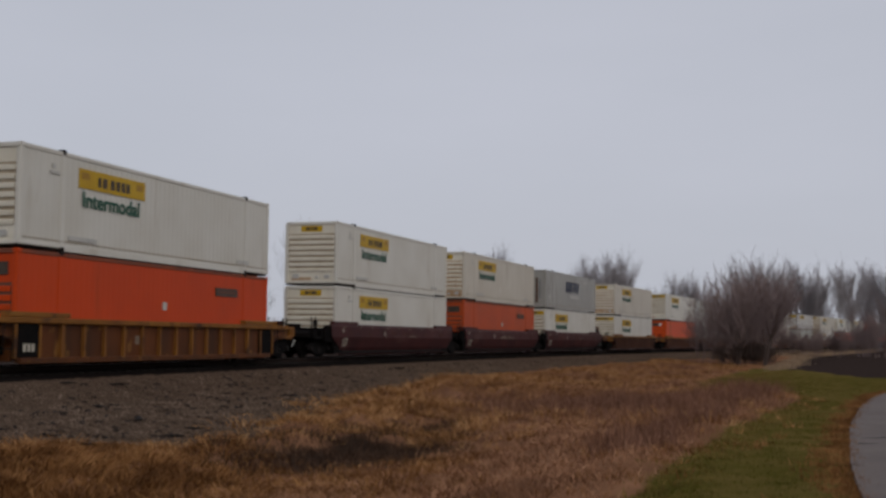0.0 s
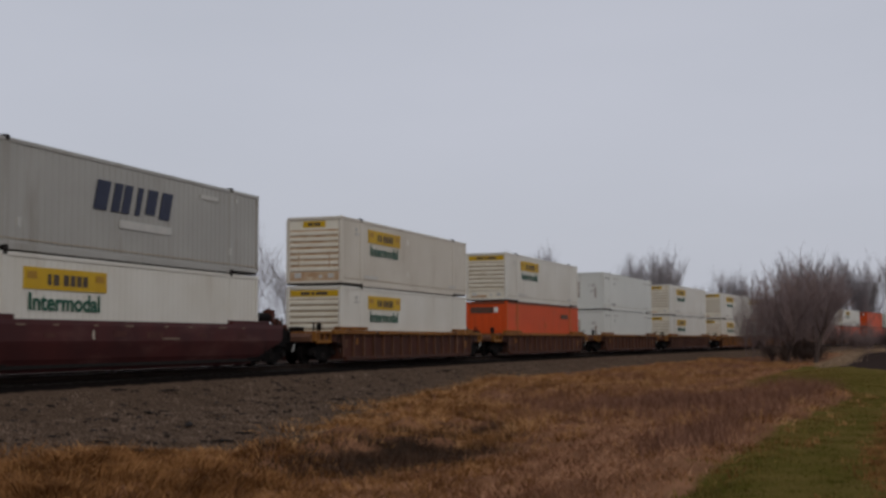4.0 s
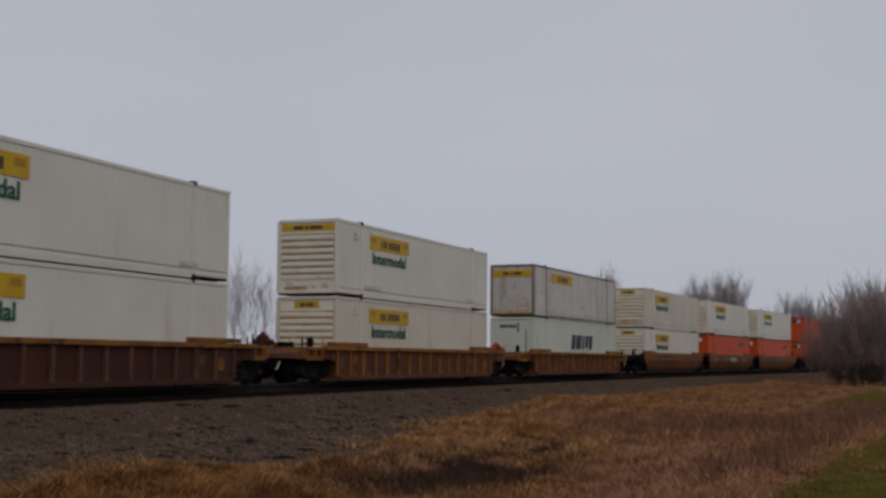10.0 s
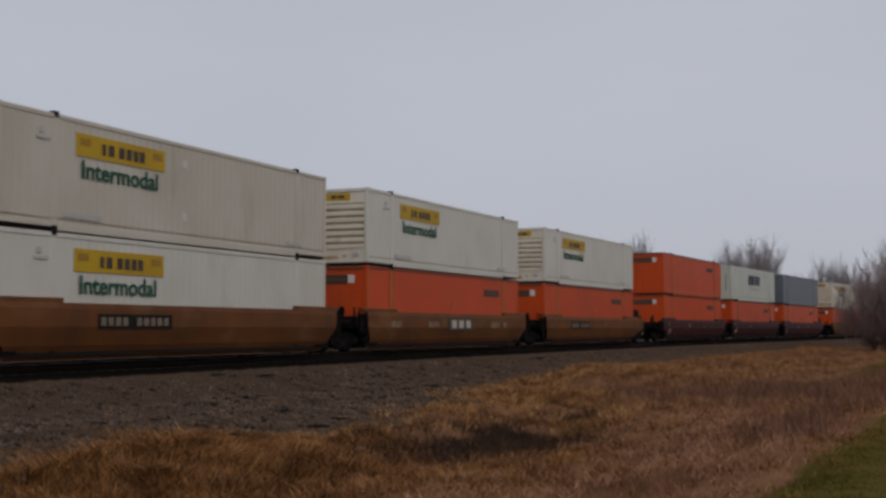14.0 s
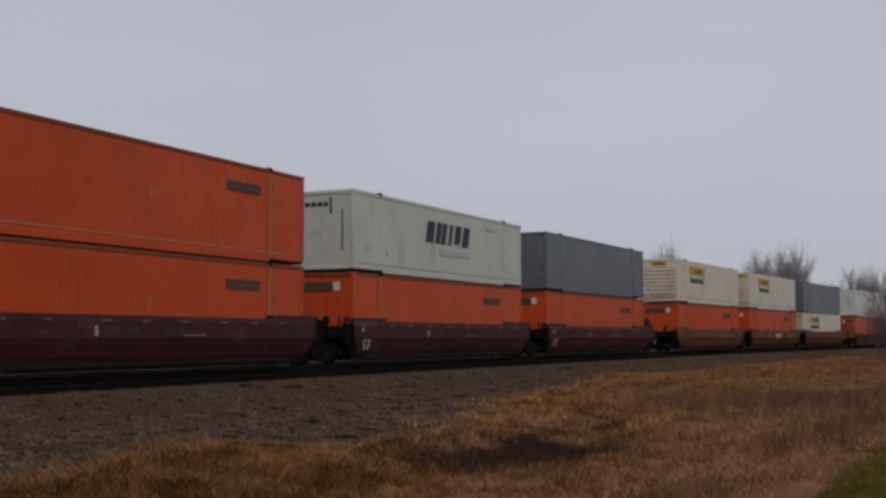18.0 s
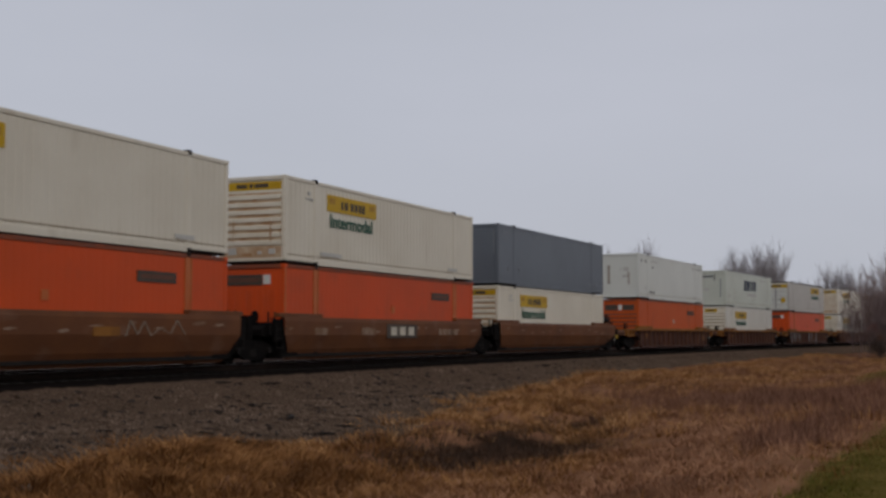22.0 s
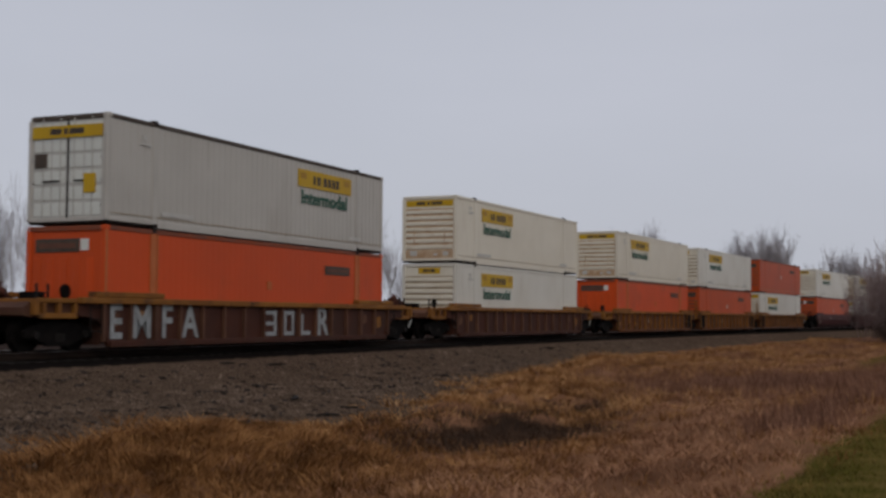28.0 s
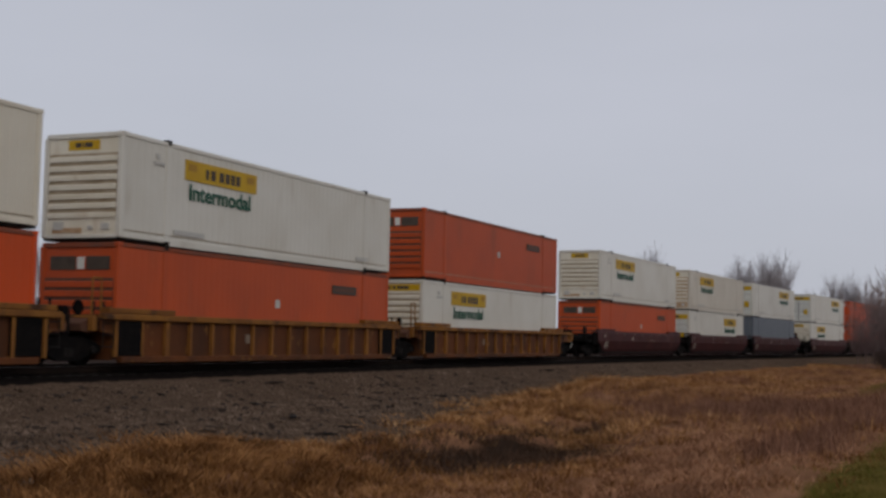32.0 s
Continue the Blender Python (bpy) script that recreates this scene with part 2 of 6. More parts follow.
def ground_material():
    """Earth, gravel, lawn and ploughed soil on one sheet; where each lies comes from the sheet's own layers."""
    m = bpy.data.materials.new("ground_cover")
    m.use_nodes = True
    n, l = m.node_tree.nodes, m.node_tree.links
    bsdf = n["Principled BSDF"]
    bsdf.inputs["Roughness"].default_value = 0.95
    bsdf.inputs["Specular IOR Level"].default_value = 0.0
    geo = n.new("ShaderNodeNewGeometry")

    def tex(scale, detail=5, rough=0.6):
        t = n.new("ShaderNodeTexNoise")
        t.inputs["Scale"].default_value, t.inputs["Detail"].default_value, t.inputs["Roughness"].default_value = scale, detail, rough
        l.new(geo.outputs["Position"], t.inputs["Vector"])
        return t.outputs["Fac"]

    def ramp(src, a, ca, b, cb):
        r = n.new("ShaderNodeValToRGB")
        r.color_ramp.elements[0].position, r.color_ramp.elements[1].position = a, b
        r.color_ramp.elements[0].color, r.color_ramp.elements[1].color = (*ca, 1), (*cb, 1)
        l.new(src, r.inputs["Fac"])
        return r.outputs["Color"]

    def layer(name, ragged, amount=0.9):
        a = n.new("ShaderNodeAttribute")
        a.attribute_name = name
        add = n.new("ShaderNodeMath"); add.operation = "MULTIPLY_ADD"
        l.new(tex(ragged, 4), add.inputs[0]); add.inputs[1].default_value = amount
        sub = n.new("ShaderNodeMath"); sub.operation = "SUBTRACT"; sub.inputs[1].default_value = amount / 2
        l.new(a.outputs["Fac"], sub.inputs[0])
        l.new(sub.outputs[0], add.inputs[2])
        r = n.new("ShaderNodeMapRange")
        r.inputs[1].default_value, r.inputs[2].default_value = 0.42, 0.58
        l.new(add.outputs[0], r.inputs[0])
        return r.outputs[0]

    def mix(f, a, b):
        x = n.new("ShaderNodeMix"); x.data_type = "RGBA"
        l.new(f, x.inputs[0]); l.new(a, x.inputs[6]); l.new(b, x.inputs[7])
        return x.outputs[2]

    thatch = ramp(tex(0.9), 0.3, (0.105, 0.050, 0.028), 0.7, (0.280, 0.142, 0.078))
    gravel = ramp(tex(14, 6, 0.75), 0.36, (0.050, 0.0335, 0.0235), 0.66, (0.134, 0.091, 0.0635))
    # Near black: oil, plus the train's shadow put into the ballast colour.
    oily_shadow = ramp(tex(12, 6, 0.7), 0.35, (0.006, 0.005, 0.005), 0.7, (0.016, 0.013, 0.011))
    lawn = ramp(tex(0.7, 7, 0.7), 0.32, (0.070, 0.062, 0.012), 0.68, (0.152, 0.107, 0.036))
    soil = ramp(tex(3.0, 6), 0.3, (0.028, 0.020, 0.017), 0.7, (0.052, 0.037, 0.032))
    wet = ramp(tex(4.0, 6), 0.3, (0.020, 0.0135, 0.0105), 0.7, (0.048, 0.031, 0.022))
    col = mix(layer("lawn", 1.1, 0.4), thatch, lawn)
    col = mix(layer("gravel", 0.9), col, gravel)
    col = mix(layer("oily_shadow", 3.0), col, oily_shadow)
    col = mix(layer("soil", 0.5), col, soil)
    col = mix(layer("wet", 0.8), col, wet)
    l.new(col, bsdf.inputs["Base Color"])
    b = n.new("ShaderNodeBump")
    b.inputs["Strength"].default_value, b.inputs["Distance"].default_value = 0.6, 0.05
    l.new(tex(16, 5, 0.7), b.inputs["Height"])
    l.new(b.outputs[0], bsdf.inputs["Normal"])
    return m


def blade_material(name, *tones, rough=0.8, clump=1.5, spread=(0.39, 0.61)):
    """Blades of one cover: each blade takes its own tone."""
    m = bpy.data.materials.new(name)
    m.use_nodes = True
    n, l = m.node_tree.nodes, m.node_tree.links
    bsdf = n["Principled BSDF"]
    bsdf.inputs["Roughness"].default_value = rough
    bsdf.inputs["Specular IOR Level"].default_value = 0.05
    geo = n.new("ShaderNodeNewGeometry")
    r = n.new("ShaderNodeValToRGB")
    while len(r.color_ramp.elements) < len(tones):
        r.color_ramp.elements.new(0.5)
    for k, c in enumerate(tones):
        r.color_ramp.elements[k].position = k / (len(tones) - 1)
        r.color_ramp.elements[k].color = (*c, 1)
    t = n.new("ShaderNodeTexNoise")
    t.inputs["Scale"].default_value, t.inputs["Detail"].default_value, t.inputs["Roughness"].default_value = clump, 6, 0.7
    l.new(geo.outputs["Position"], t.inputs["Vector"])
    mixer = n.new("ShaderNodeMath"); mixer.operation = "MULTIPLY_ADD"
    l.new(geo.outputs["Random Per Island"], mixer.inputs[0]); mixer.inputs[1].default_value = 0.30
    sc = n.new("ShaderNodeMapRange")
    sc.inputs[1].default_value, sc.inputs[2].default_value, sc.inputs[4].default_value = *spread, 0.70
    l.new(t.outputs["Fac"], sc.inputs[0])
    l.new(sc.outputs[0], mixer.inputs[2])
    l.new(mixer.outputs[0], r.inputs["Fac"])
    l.new(r.outputs["Color"], bsdf.inputs["Base Color"])
    return m


M_GROUND = ground_material()
M_GOLD = blade_material("dry_golden_grass", (0.086, 0.038, 0.0130), (0.325, 0.160, 0.061), (0.65, 0.375, 0.170))
M_STRAW = blade_material("pale_straw", (0.17, 0.112, 0.070), (0.32, 0.225, 0.145), (0.46, 0.34, 0.23))
M_UMBER = blade_material("dark_umber_grass", (0.060, 0.026, 0.0095), (0.205, 0.092, 0.033), (0.400, 0.205, 0.080))
M_PINK = blade_material("dry_russet_grass", (0.145, 0.068, 0.036), (0.325, 0.163, 0.090), (0.50, 0.282, 0.165))
M_WEED = blade_material("dark_dead_weeds", (0.074, 0.035, 0.023), (0.19, 0.094, 0.060), (0.33, 0.176, 0.114))
M_LAWN = blade_material("lawn_blades", (0.052, 0.050, 0.006), (0.102, 0.092, 0.014), (0.20, 0.138, 0.044))
M_ASPHALT = material("worn_asphalt", (0.140, 0.110, 0.096), (0.104, 0.082, 0.072), 0.8, scale=1.2, fine=90, fine_amount=0.25, bump=0.3, bump_scale=80)


# ---- mesh helpers ----
def bend(y):
    """How far the track lies to the right of a straight line, y metres ahead."""
    y = max(y, 0.0)
    far = max(y - 260.0, 0.0)
    y = min(y, 260.0)
    return 11.89e-4 * y * y / 2 - 2.409e-6 * y ** 3 / 6 + far * (11.89e-4 * 260 - 2.409e-6 * 260 * 260 / 2)


def centre(y):
    return -DISTANCE + bend(y)


PROFILE_U = (-600, -60, -9, -4.2, -1.75, 0, 2.45, 4.3, 8, 11, 14, 17, 19.0, 20.4, 26, 60, 900)
PROFILE_Z = (-1.4, -1.2, -1.15, -1.05, -0.24, -0.21, -0.24, -0.90, -1.02, -1.16, -1.26, -1.12, -0.88, -0.71, -0.73, -0.85, -1.0)


def ground_z(x, y):
    u = x - centre(y)
    z = float(np.interp(u, PROFILE_U, PROFILE_Z))
    verge = soft_step(u - gravel_edge(y), 1.5) * soft_step(lawn_edge(y) - x, 1.0) if 0 < y < 130 else 0.0
    rough = 0.0 if abs(u) < 3.2 else 0.04 + 0.17 * verge
    z += rough * (noise.noise((x * 0.55, y * 0.4, 1.7)) + 0.9 * abs(noise.noise((x * 0.95, y * 0.8, 5.1))) + 0.4 * noise.noise((x * 2.1, y * 1.8, 9.3)))
    if verge:      # matted clumps
        z += verge * 0.13 * max(0.0, noise.noise((x * 1.5, y * 1.1, 31.0)) + 0.15) * (2.6 - 1.9 * soft_step(u - gravel_edge(y) - 3.5, 2.0))
    d = ((x + 7.35) / 1.9) ** 2 + ((y - 22.6) / 4.4) ** 2       # the dark hollow in the verge
    # the arm: a dip standing in for a streak of tussock shadow
    arm = ((x + 7.6) / 1.1) ** 2 + ((y - 29.5) / 3.4) ** 2
    return z - 0.34 * math.exp(-d) - 0.15 * math.exp(-arm)


def box(bm, x0, x1, y0, y1, z0, z1):
    v = [bm.verts.new((x, y, z)) for x in (x0, x1) for y in (y0, y1) for z in (z0, z1)]
    for f in ((0, 1, 3, 2), (4, 6, 7, 5), (0, 4, 5, 1), (2, 3, 7, 6), (0, 2, 6, 4), (1, 5, 7, 3)):
        bm.faces.new([v[k] for k in f])


def bevelled(bm, width=0.02, segments=1):
    bmesh.ops.recalc_face_normals(bm, faces=bm.faces[:])
    bmesh.ops.bevel(bm, geom=bm.edges[:] + bm.verts[:], offset=width, segments=segments, affect="EDGES", clamp_overlap=True)
    return bm


def block(x0, x1, y0, y1, z0, z1, bevel=0.0):
    bm = bmesh.new()
    box(bm, x0, x1, y0, y1, z0, z1)
    return bevelled(bm, bevel) if bevel else bm


def prism(outline, x0, x1):
    """An outline in (y, z), given thickness from x0 to x1."""
    bm = bmesh.new()
    a = [bm.verts.new((x0, y, z)) for y, z in outline]
    b = [bm.verts.new((x1, y, z)) for y, z in outline]
    bm.faces.new(a)
    bm.faces.new(b[::-1])
    for k in range(len(a)):
        j = (k + 1) % len(a)
        bm.faces.new((a[k], b[k], b[j], a[j]))
    bmesh.ops.recalc_face_normals(bm, faces=bm.faces[:])
    return bm


def rod(bm, p, q, r0, r1=None, sides=6, caps=True):
    p, q = Vector(p), Vector(q)
    r1 = r0 if r1 is None else r1
    way = (q - p).normalized()
    side = way.orthogonal().normalized()
    other = way.cross(side)
    rings = []
    for c, r in ((p, r0), (q, r1)):
        rings.append([bm.verts.new(c + (side * math.cos(a) + other * math.sin(a)) * r) for a in (2 * math.pi * k / sides for k in range(sides))])
    for k in range(sides):
        j = (k + 1) % sides
        bm.faces.new((rings[0][k], rings[0][j], rings[1][j], rings[1][k]))
    if caps:
        bm.faces.new(rings[0][::-1])
        bm.faces.new(rings[1])


def mesh_of(name, bm, mat):
    me = bpy.data.meshes.new(name)
    bmesh.ops.recalc_face_normals(bm, faces=bm.faces[:])
    bm.to_mesh(me)
    bm.free()
    me.materials.append(mat)
    return me


def part(name, bm, mat, parent, label="", at=None):
    """One mesh object under a thing or under a part; bm may be a finished mesh."""
    me = bm if isinstance(bm, bpy.types.Mesh) else mesh_of(name, bm, mat)
    ob = new(name, me)
    ob.parent = parent
    if at is not None:
        ob.matrix_basis = at
    if label:
        ob["label"] = label
    return ob


def lettering(body, size, mat, shear=0.0, depth=0.004, bold=0.022):
    """Words as a mesh, centred, in the local x-y plane."""
    cu = bpy.data.curves.new("words", "FONT")
    cu.body, cu.size, cu.extrude, cu.shear = body, size, depth, shear
    cu.align_x, cu.align_y = "CENTER", "CENTER"
    cu.resolution_u, cu.offset = 3, size * bold
    ob = new("words", cu)
    dep = bpy.context.evaluated_depsgraph_get()
    me = bpy.data.meshes.new_from_object(ob.evaluated_get(dep))
    bpy.data.objects.remove(ob)
    bpy.data.curves.remove(cu)
    me.materials.clear()
    me.materials.append(mat)
    return me


# words on a side that faces +x read along +y
ON_SIDE = Matrix(((0, 0, 1, 0), (1, 0, 0, 0), (0, 1, 0, 0), (0, 0, 0, 1)))


def side_at(x, y, z):
    return Matrix.Translation((x, y, z)) @ ON_SIDE


def stuff_mesh(name, verts, faces, mat):
    me = bpy.data.meshes.new(name)
    me.from_pydata(verts, [], faces)
    me.materials.append(mat)
    return me


# ---- containers: the origin is the middle of the underside, +x the side towards the viewer, -y the leading end ----
HL, HW = LENGTH / 2, WIDTH / 2
FACE = HW + 0.006


def corrugated_side(sign, y0, y1, z0, z1, pitch, depth):
    """One long wall with upright folds."""
    bm = bmesh.new()
    ys, y, k = [], y0, 0
    steps = (0.62, 0.07, 0.24, 0.07)
    level = (0, 0, 1, 1)
    while y < y1 - 0.01:
        ys.append((y, level[k % 4]))
        y += pitch * steps[k % 4]
        k += 1
    ys.append((y1, 0))
    rows = [[bm.verts.new((sign * (HW - 0.022 - depth * lv), yy, z)) for z in (z0, z1)] for yy, lv in ys]
    for a, b in zip(rows, rows[1:]):
        f = (a[0], b[0], b[1], a[1]) if sign > 0 else (a[0], a[1], b[1], b[0])
        bm.faces.new(f)
    return bm


def container_shell(thing, paint, rail_paint=None, post_paint=None, pitch=0.30, depth=0.013, dark_posts=False, lift_paint=None, nose_paint=None):
    """Walls, roof, floor, rails, posts and castings."""
    rail_paint, post_paint = rail_paint or paint, post_paint or paint
    for s in (1, -1):
        me = mesh_of("side_wall", corrugated_side(s, -HL + 0.10, HL - 0.10, 0.17, HEIGHT - 0.12, pitch, depth), paint)
        part("side_wall", me, paint, thing)
        part("top_rail", block(s * (HW - 0.08), s * HW, -HL + 0.09, HL - 0.09, HEIGHT - 0.13, HEIGHT - 0.01, 0.012), rail_paint, thing)
        part("bottom_rail", block(s * (HW - 0.09), s * (HW + 0.012), -5.92, 5.92, 0.012, 0.21, 0.012), paint, thing)
        for e in (1, -1):
            part("bottom_rail", block(s * (HW - 0.09), s * (HW + 0.012), e * 6.12, e * (HL - 0.09), 0.095, 0.21, 0.012), paint, thing)
        for e in (1, -1):
            part("corner_post", block(s * (HW - 0.16), s * HW, e * (HL - 0.17), e * HL, 0.10, HEIGHT - 0.11, 0.02), post_paint, thing)
            part("lift_casting", block(s * (HW - 0.17), s * (HW + 0.008), e * 6.02 - 0.09, e * 6.02 + 0.09, HEIGHT - 0.10, HEIGHT + 0.05, 0.01), M_STEEL, thing, "dark steel lifting casting")
    for e in (1, -1):
        part("corner_casting", block(HW - 0.17, HW + 0.006, e * (HL - 0.18), e * (HL + 0.006), HEIGHT - 0.12, HEIGHT, 0.012), post_paint, thing)
        part("lift_post", block(HW - 0.10, HW - 0.004, e * 6.02 - 0.11, e * 6.02 + 0.11, 0.12, HEIGHT - 0.10, 0.008), lift_paint or (post_paint if dark_posts else paint), thing)
        part("twist_lock", block(HW - 0.17, HW + 0.016, e * 6.02 - 0.10, e * 6.02 + 0.10, -0.06, 0.13, 0.01), M_STEEL, thing)
    part("rail_seam", block(HW - 0.03, HW - 0.004, -HL + 0.18, HL - 0.18, 0.295, 0.318), M_GRIME_GAP if paint is not M_SLATE else paint, thing)
    part("roof", block(-HW + 0.03, HW - 0.03, -HL + 0.05, HL - 0.05, HEIGHT - 0.06, HEIGHT - 0.02), paint, thing)
    part("underframe", block(-HW + 0.05, HW - 0.05, -HL + 0.05, HL - 0.05, 0.03, 0.15), M_STEEL, thing)
    for e in (1, -1):
        part("end_wall", block(-HW + 0.12, HW - 0.12, e * (HL - 0.10), e * (HL - 0.05), 0.10, HEIGHT - 0.05), nose_paint if nose_paint and e < 0 else paint, thing)
    part("header", block(-HW + 0.14, HW - 0.14, -HL + 0.12, -HL, HEIGHT - 0.14, HEIGHT - 0.01, 0.01), rail_paint, thing)
    part("end_sill", block(-HW + 0.14, HW - 0.14, -HL + 0.12, -HL, 0.085, 0.18, 0.01), paint, thing)


def louvred_nose(thing, paint, plate_full, e=-1):
    """The ribbed nose end: pressed ribs over a backing darkened to shade their gaps, and a yellow plate near the top.
    """
    y0 = e * (HL - 0.05)
    # Backing tone is grime plus painted shade for the gaps between ribs.
    part("nose_backing", block(-HW + 0.17, HW - 0.17, e * (HL - 0.06), e * (HL - 0.042), 0.62, 2.34), M_STAIN if paint in (M_CREAM, M_IVORY) else M_GRIME_GAP, thing, "grimy backing panel, darkened to shade the rib gaps")
    for k in range(7):
        z = 0.62 + k * 0.25
        ribs = prism(((-0.04, 0.025), (0.045, 0.0), (0.05, 0.12), (-0.04, 0.175)), -HW + 0.19, HW - 0.19)
        bmesh.ops.transform(ribs, matrix=Matrix.Translation((0, y0, z)) @ Matrix.Diagonal((1, e, 1, 1)), verts=ribs.verts)
        part("nose_rib", ribs, M_NOSE, thing)
    w = HW - 0.18 if plate_full else 0.52
    part("name_plate", block(-w, w, e * (HL - 0.052), e * (HL - 0.038), 2.43, 2.70, 0.0), M_YELLOW, thing, "yellow name plate")
    for a, b in ((-0.55, -0.18), (-0.10, 0.02), (0.08, 0.55)):
        part("plate_bar", block(a * w, b * w, e * (HL - 0.040), e * (HL - 0.034), 2.50, 2.63), M_INK, thing)
    if paint in (M_CREAM, M_IVORY):
        for x in (-0.72, 0.70):
            part("rust_streak", block(x, x + 0.05, e * (HL - 0.02), e * (HL + 0.004), 0.72, 1.42), M_STAIN, thing, "rust streak")
        part("stained_panel", block(-HW + 0.17, HW - 0.17, e * (HL - 0.06), e * (HL - 0.03), 0.19, 0.58), M_STAIN, thing, "brown-stained lower panel")
    part("rust_smudge", block(-0.95, 0.02, e * (HL - 0.06), e * (HL - 0.028), 0.22, 0.36), M_STAIN, thing, "rust smudge")
    for x, s in ((0.78, 0.13), (0.30, 0.08), (-0.75, 0.16)):
        part("service_box", block(x - s, x + s, e * (HL - 0.06), e * (HL - 0.01), 0.30, 0.30 + s * 1.4, 0.01), M_FAINT, thing)


def door_end(thing, paint, e=-1, plate=True):
    """Two doors with lock rods, hinges and handles."""
    y = e * HL
    for s in (1, -1):
        part("door", block(s * 0.02, s * (HW - 0.15), y - e * 0.075, y - e * 0.035, 0.17, HEIGHT - 0.15, 0.01), M_FAINT, thing)
        for z in (0.24, 0.66, 1.08, 1.50, 1.92, 2.34):
            for x0, x1 in ((0.07, 0.50), (0.56, HW - 0.21)):
                part("door_panel", block(s * x0, s * x1, y - e * 0.040, y - e * 0.020, z, z + 0.34, 0.006), M_PLAIN, thing)
        for x in (0.22, 0.80):
            bm = bmesh.new()
            rod(bm, (s * x, y - e * 0.005, 0.10), (s * x, y - e * 0.005, HEIGHT - 0.08), 0.017)
            part("lock_rod", bm, M_FAINT, thing)
        for z in (0.5, 1.1, 1.7, 2.3):
            part("hinge", block(s * (HW - 0.22), s * (HW - 0.10), y - e * 0.03, y, z, z + 0.09), M_FAINT, thing)
        part("door_handle", block(s * 0.24, s * 0.78, y - e * 0.02, y + e * 0.012, 1.12, 1.17), M_STEEL, thing)
    part("door_gasket", block(-0.02, 0.02, y - e * 0.06, y - e * 0.02, 0.17, HEIGHT - 0.15), M_STEEL, thing)
    if plate:
        part("name_plate", block(-HW + 0.16, HW - 0.16, y - e * 0.02, y + e * 0.022, 2.28, 2.60), M_YELLOW, thing, "yellow name plate")
        for a, b in ((-0.55, -0.18), (-0.10, 0.02), (0.08, 0.55)):
            part("plate_bar", block(a, b, y + e * 0.02, y + e * 0.03, 2.37, 2.52), M_INK, thing)
        part("notice", block(0.55, 0.92, y - e * 0.02, y + e * 0.016, 0.82, 1.32), M_YELLOW, thing, "yellow notice")
        part("notice", block(-1.05, -0.66, y - e * 0.02, y + e * 0.016, 1.52, 1.88), M_INK, thing, "dark notice")


def small_marks(thing, rows, ink=None):
    """Unreadable small print as bars: y, z, width, height."""
    for y, z, w, h in rows:
        part("print_bar", block(FACE - 0.03, FACE + 0.004, y, y + w, z, z + h), ink or M_FAINT, thing)


def yellow_sign(thing, y0=2.82, width=3.76, words=True):
    """The yellow name board with its bars, and the green word beneath it."""
    y = -HL + y0
    part("name_board", block(FACE - 0.03, FACE, y, y + width, 1.95, 2.53), M_YELLOW, thing, "yellow name board")
    for a, w, h in ((1.00, 0.16, 0.30), (1.26, 0.24, 0.30), (1.70, 0.24, 0.30), (2.02, 0.22, 0.30), (2.32, 0.22, 0.30), (2.60, 0.22, 0.30)):
        part("name_bar", block(FACE, FACE + 0.006, y + a, y + a + w, 2.07, 2.07 + h), M_INK, thing)
    for a in (0.12, 3.2):
        part("scroll_bar", block(FACE, FACE + 0.006, y + a, y + a + 0.42, 2.22, 2.42), material_tan(), thing)
    if words:
        part("lettering", WORD_INTERMODAL, M_GREEN, thing, "green lettering", side_at(FACE + 0.003, y + 0.20 + 1.62, 1.60))


TAN = []


def material_tan():
    if not TAN:
        TAN.append(material("ochre_scroll_paint", (0.36, 0.20, 0.02), (0.30, 0.16, 0.02), 0.5))
    return TAN[0]


WORD_INTERMODAL = lettering("Intermodal", 0.70, M_GREEN)
WIDE = max(v.co.x for v in WORD_INTERMODAL.vertices) - min(v.co.x for v in WORD_INTERMODAL.vertices)
WORD_INTERMODAL.transform(Matrix.Diagonal((3.22 / WIDE, 0.92, 1, 1)))
WORD_53 = lettering("53", 0.62, M_STENCIL, bold=0.012)
GRAFFITI = {ch: lettering(ch, 1.30, M_CHALK, depth=0.006) for ch in "EMFAR"}


def slant_logo(thing, y, z, length, height, ink):
    """A heavy slanted emblem: five dark blocks with notches."""
    def leant(a, b, lo, hi):
        k = 0.28
        return prism([(y + a * length + k * lo, z + lo), (y + b * length + k * lo, z + lo), (y + b * length + k * hi, z + hi), (y + a * length + k * hi, z + hi)], FACE - 0.02, FACE + 0.003)

    h = height
    for a, b, lo in ((0.00, 0.16, 0.0), (0.215, 0.315, 0.0), (0.345, 0.445, 0.0), (0.52, 0.585, 0.0), (0.655, 0.79, 0.10), (0.85, 1.0, 0.0)):
        part("emblem_block", leant(a, b, lo * h, h), ink, thing)


def container(name, label, group):
    return tagged(new(name), label, "shipping container", group)


COMMON = ((-HL + 2.35, 0.36, 1.5, 0.13), (HL - 2.75, 0.36, 0.95, 0.13), (-HL + 1.35, 2.20, 0.5, 0.07), (-HL + 1.45, 2.35, 0.16, 0.14))


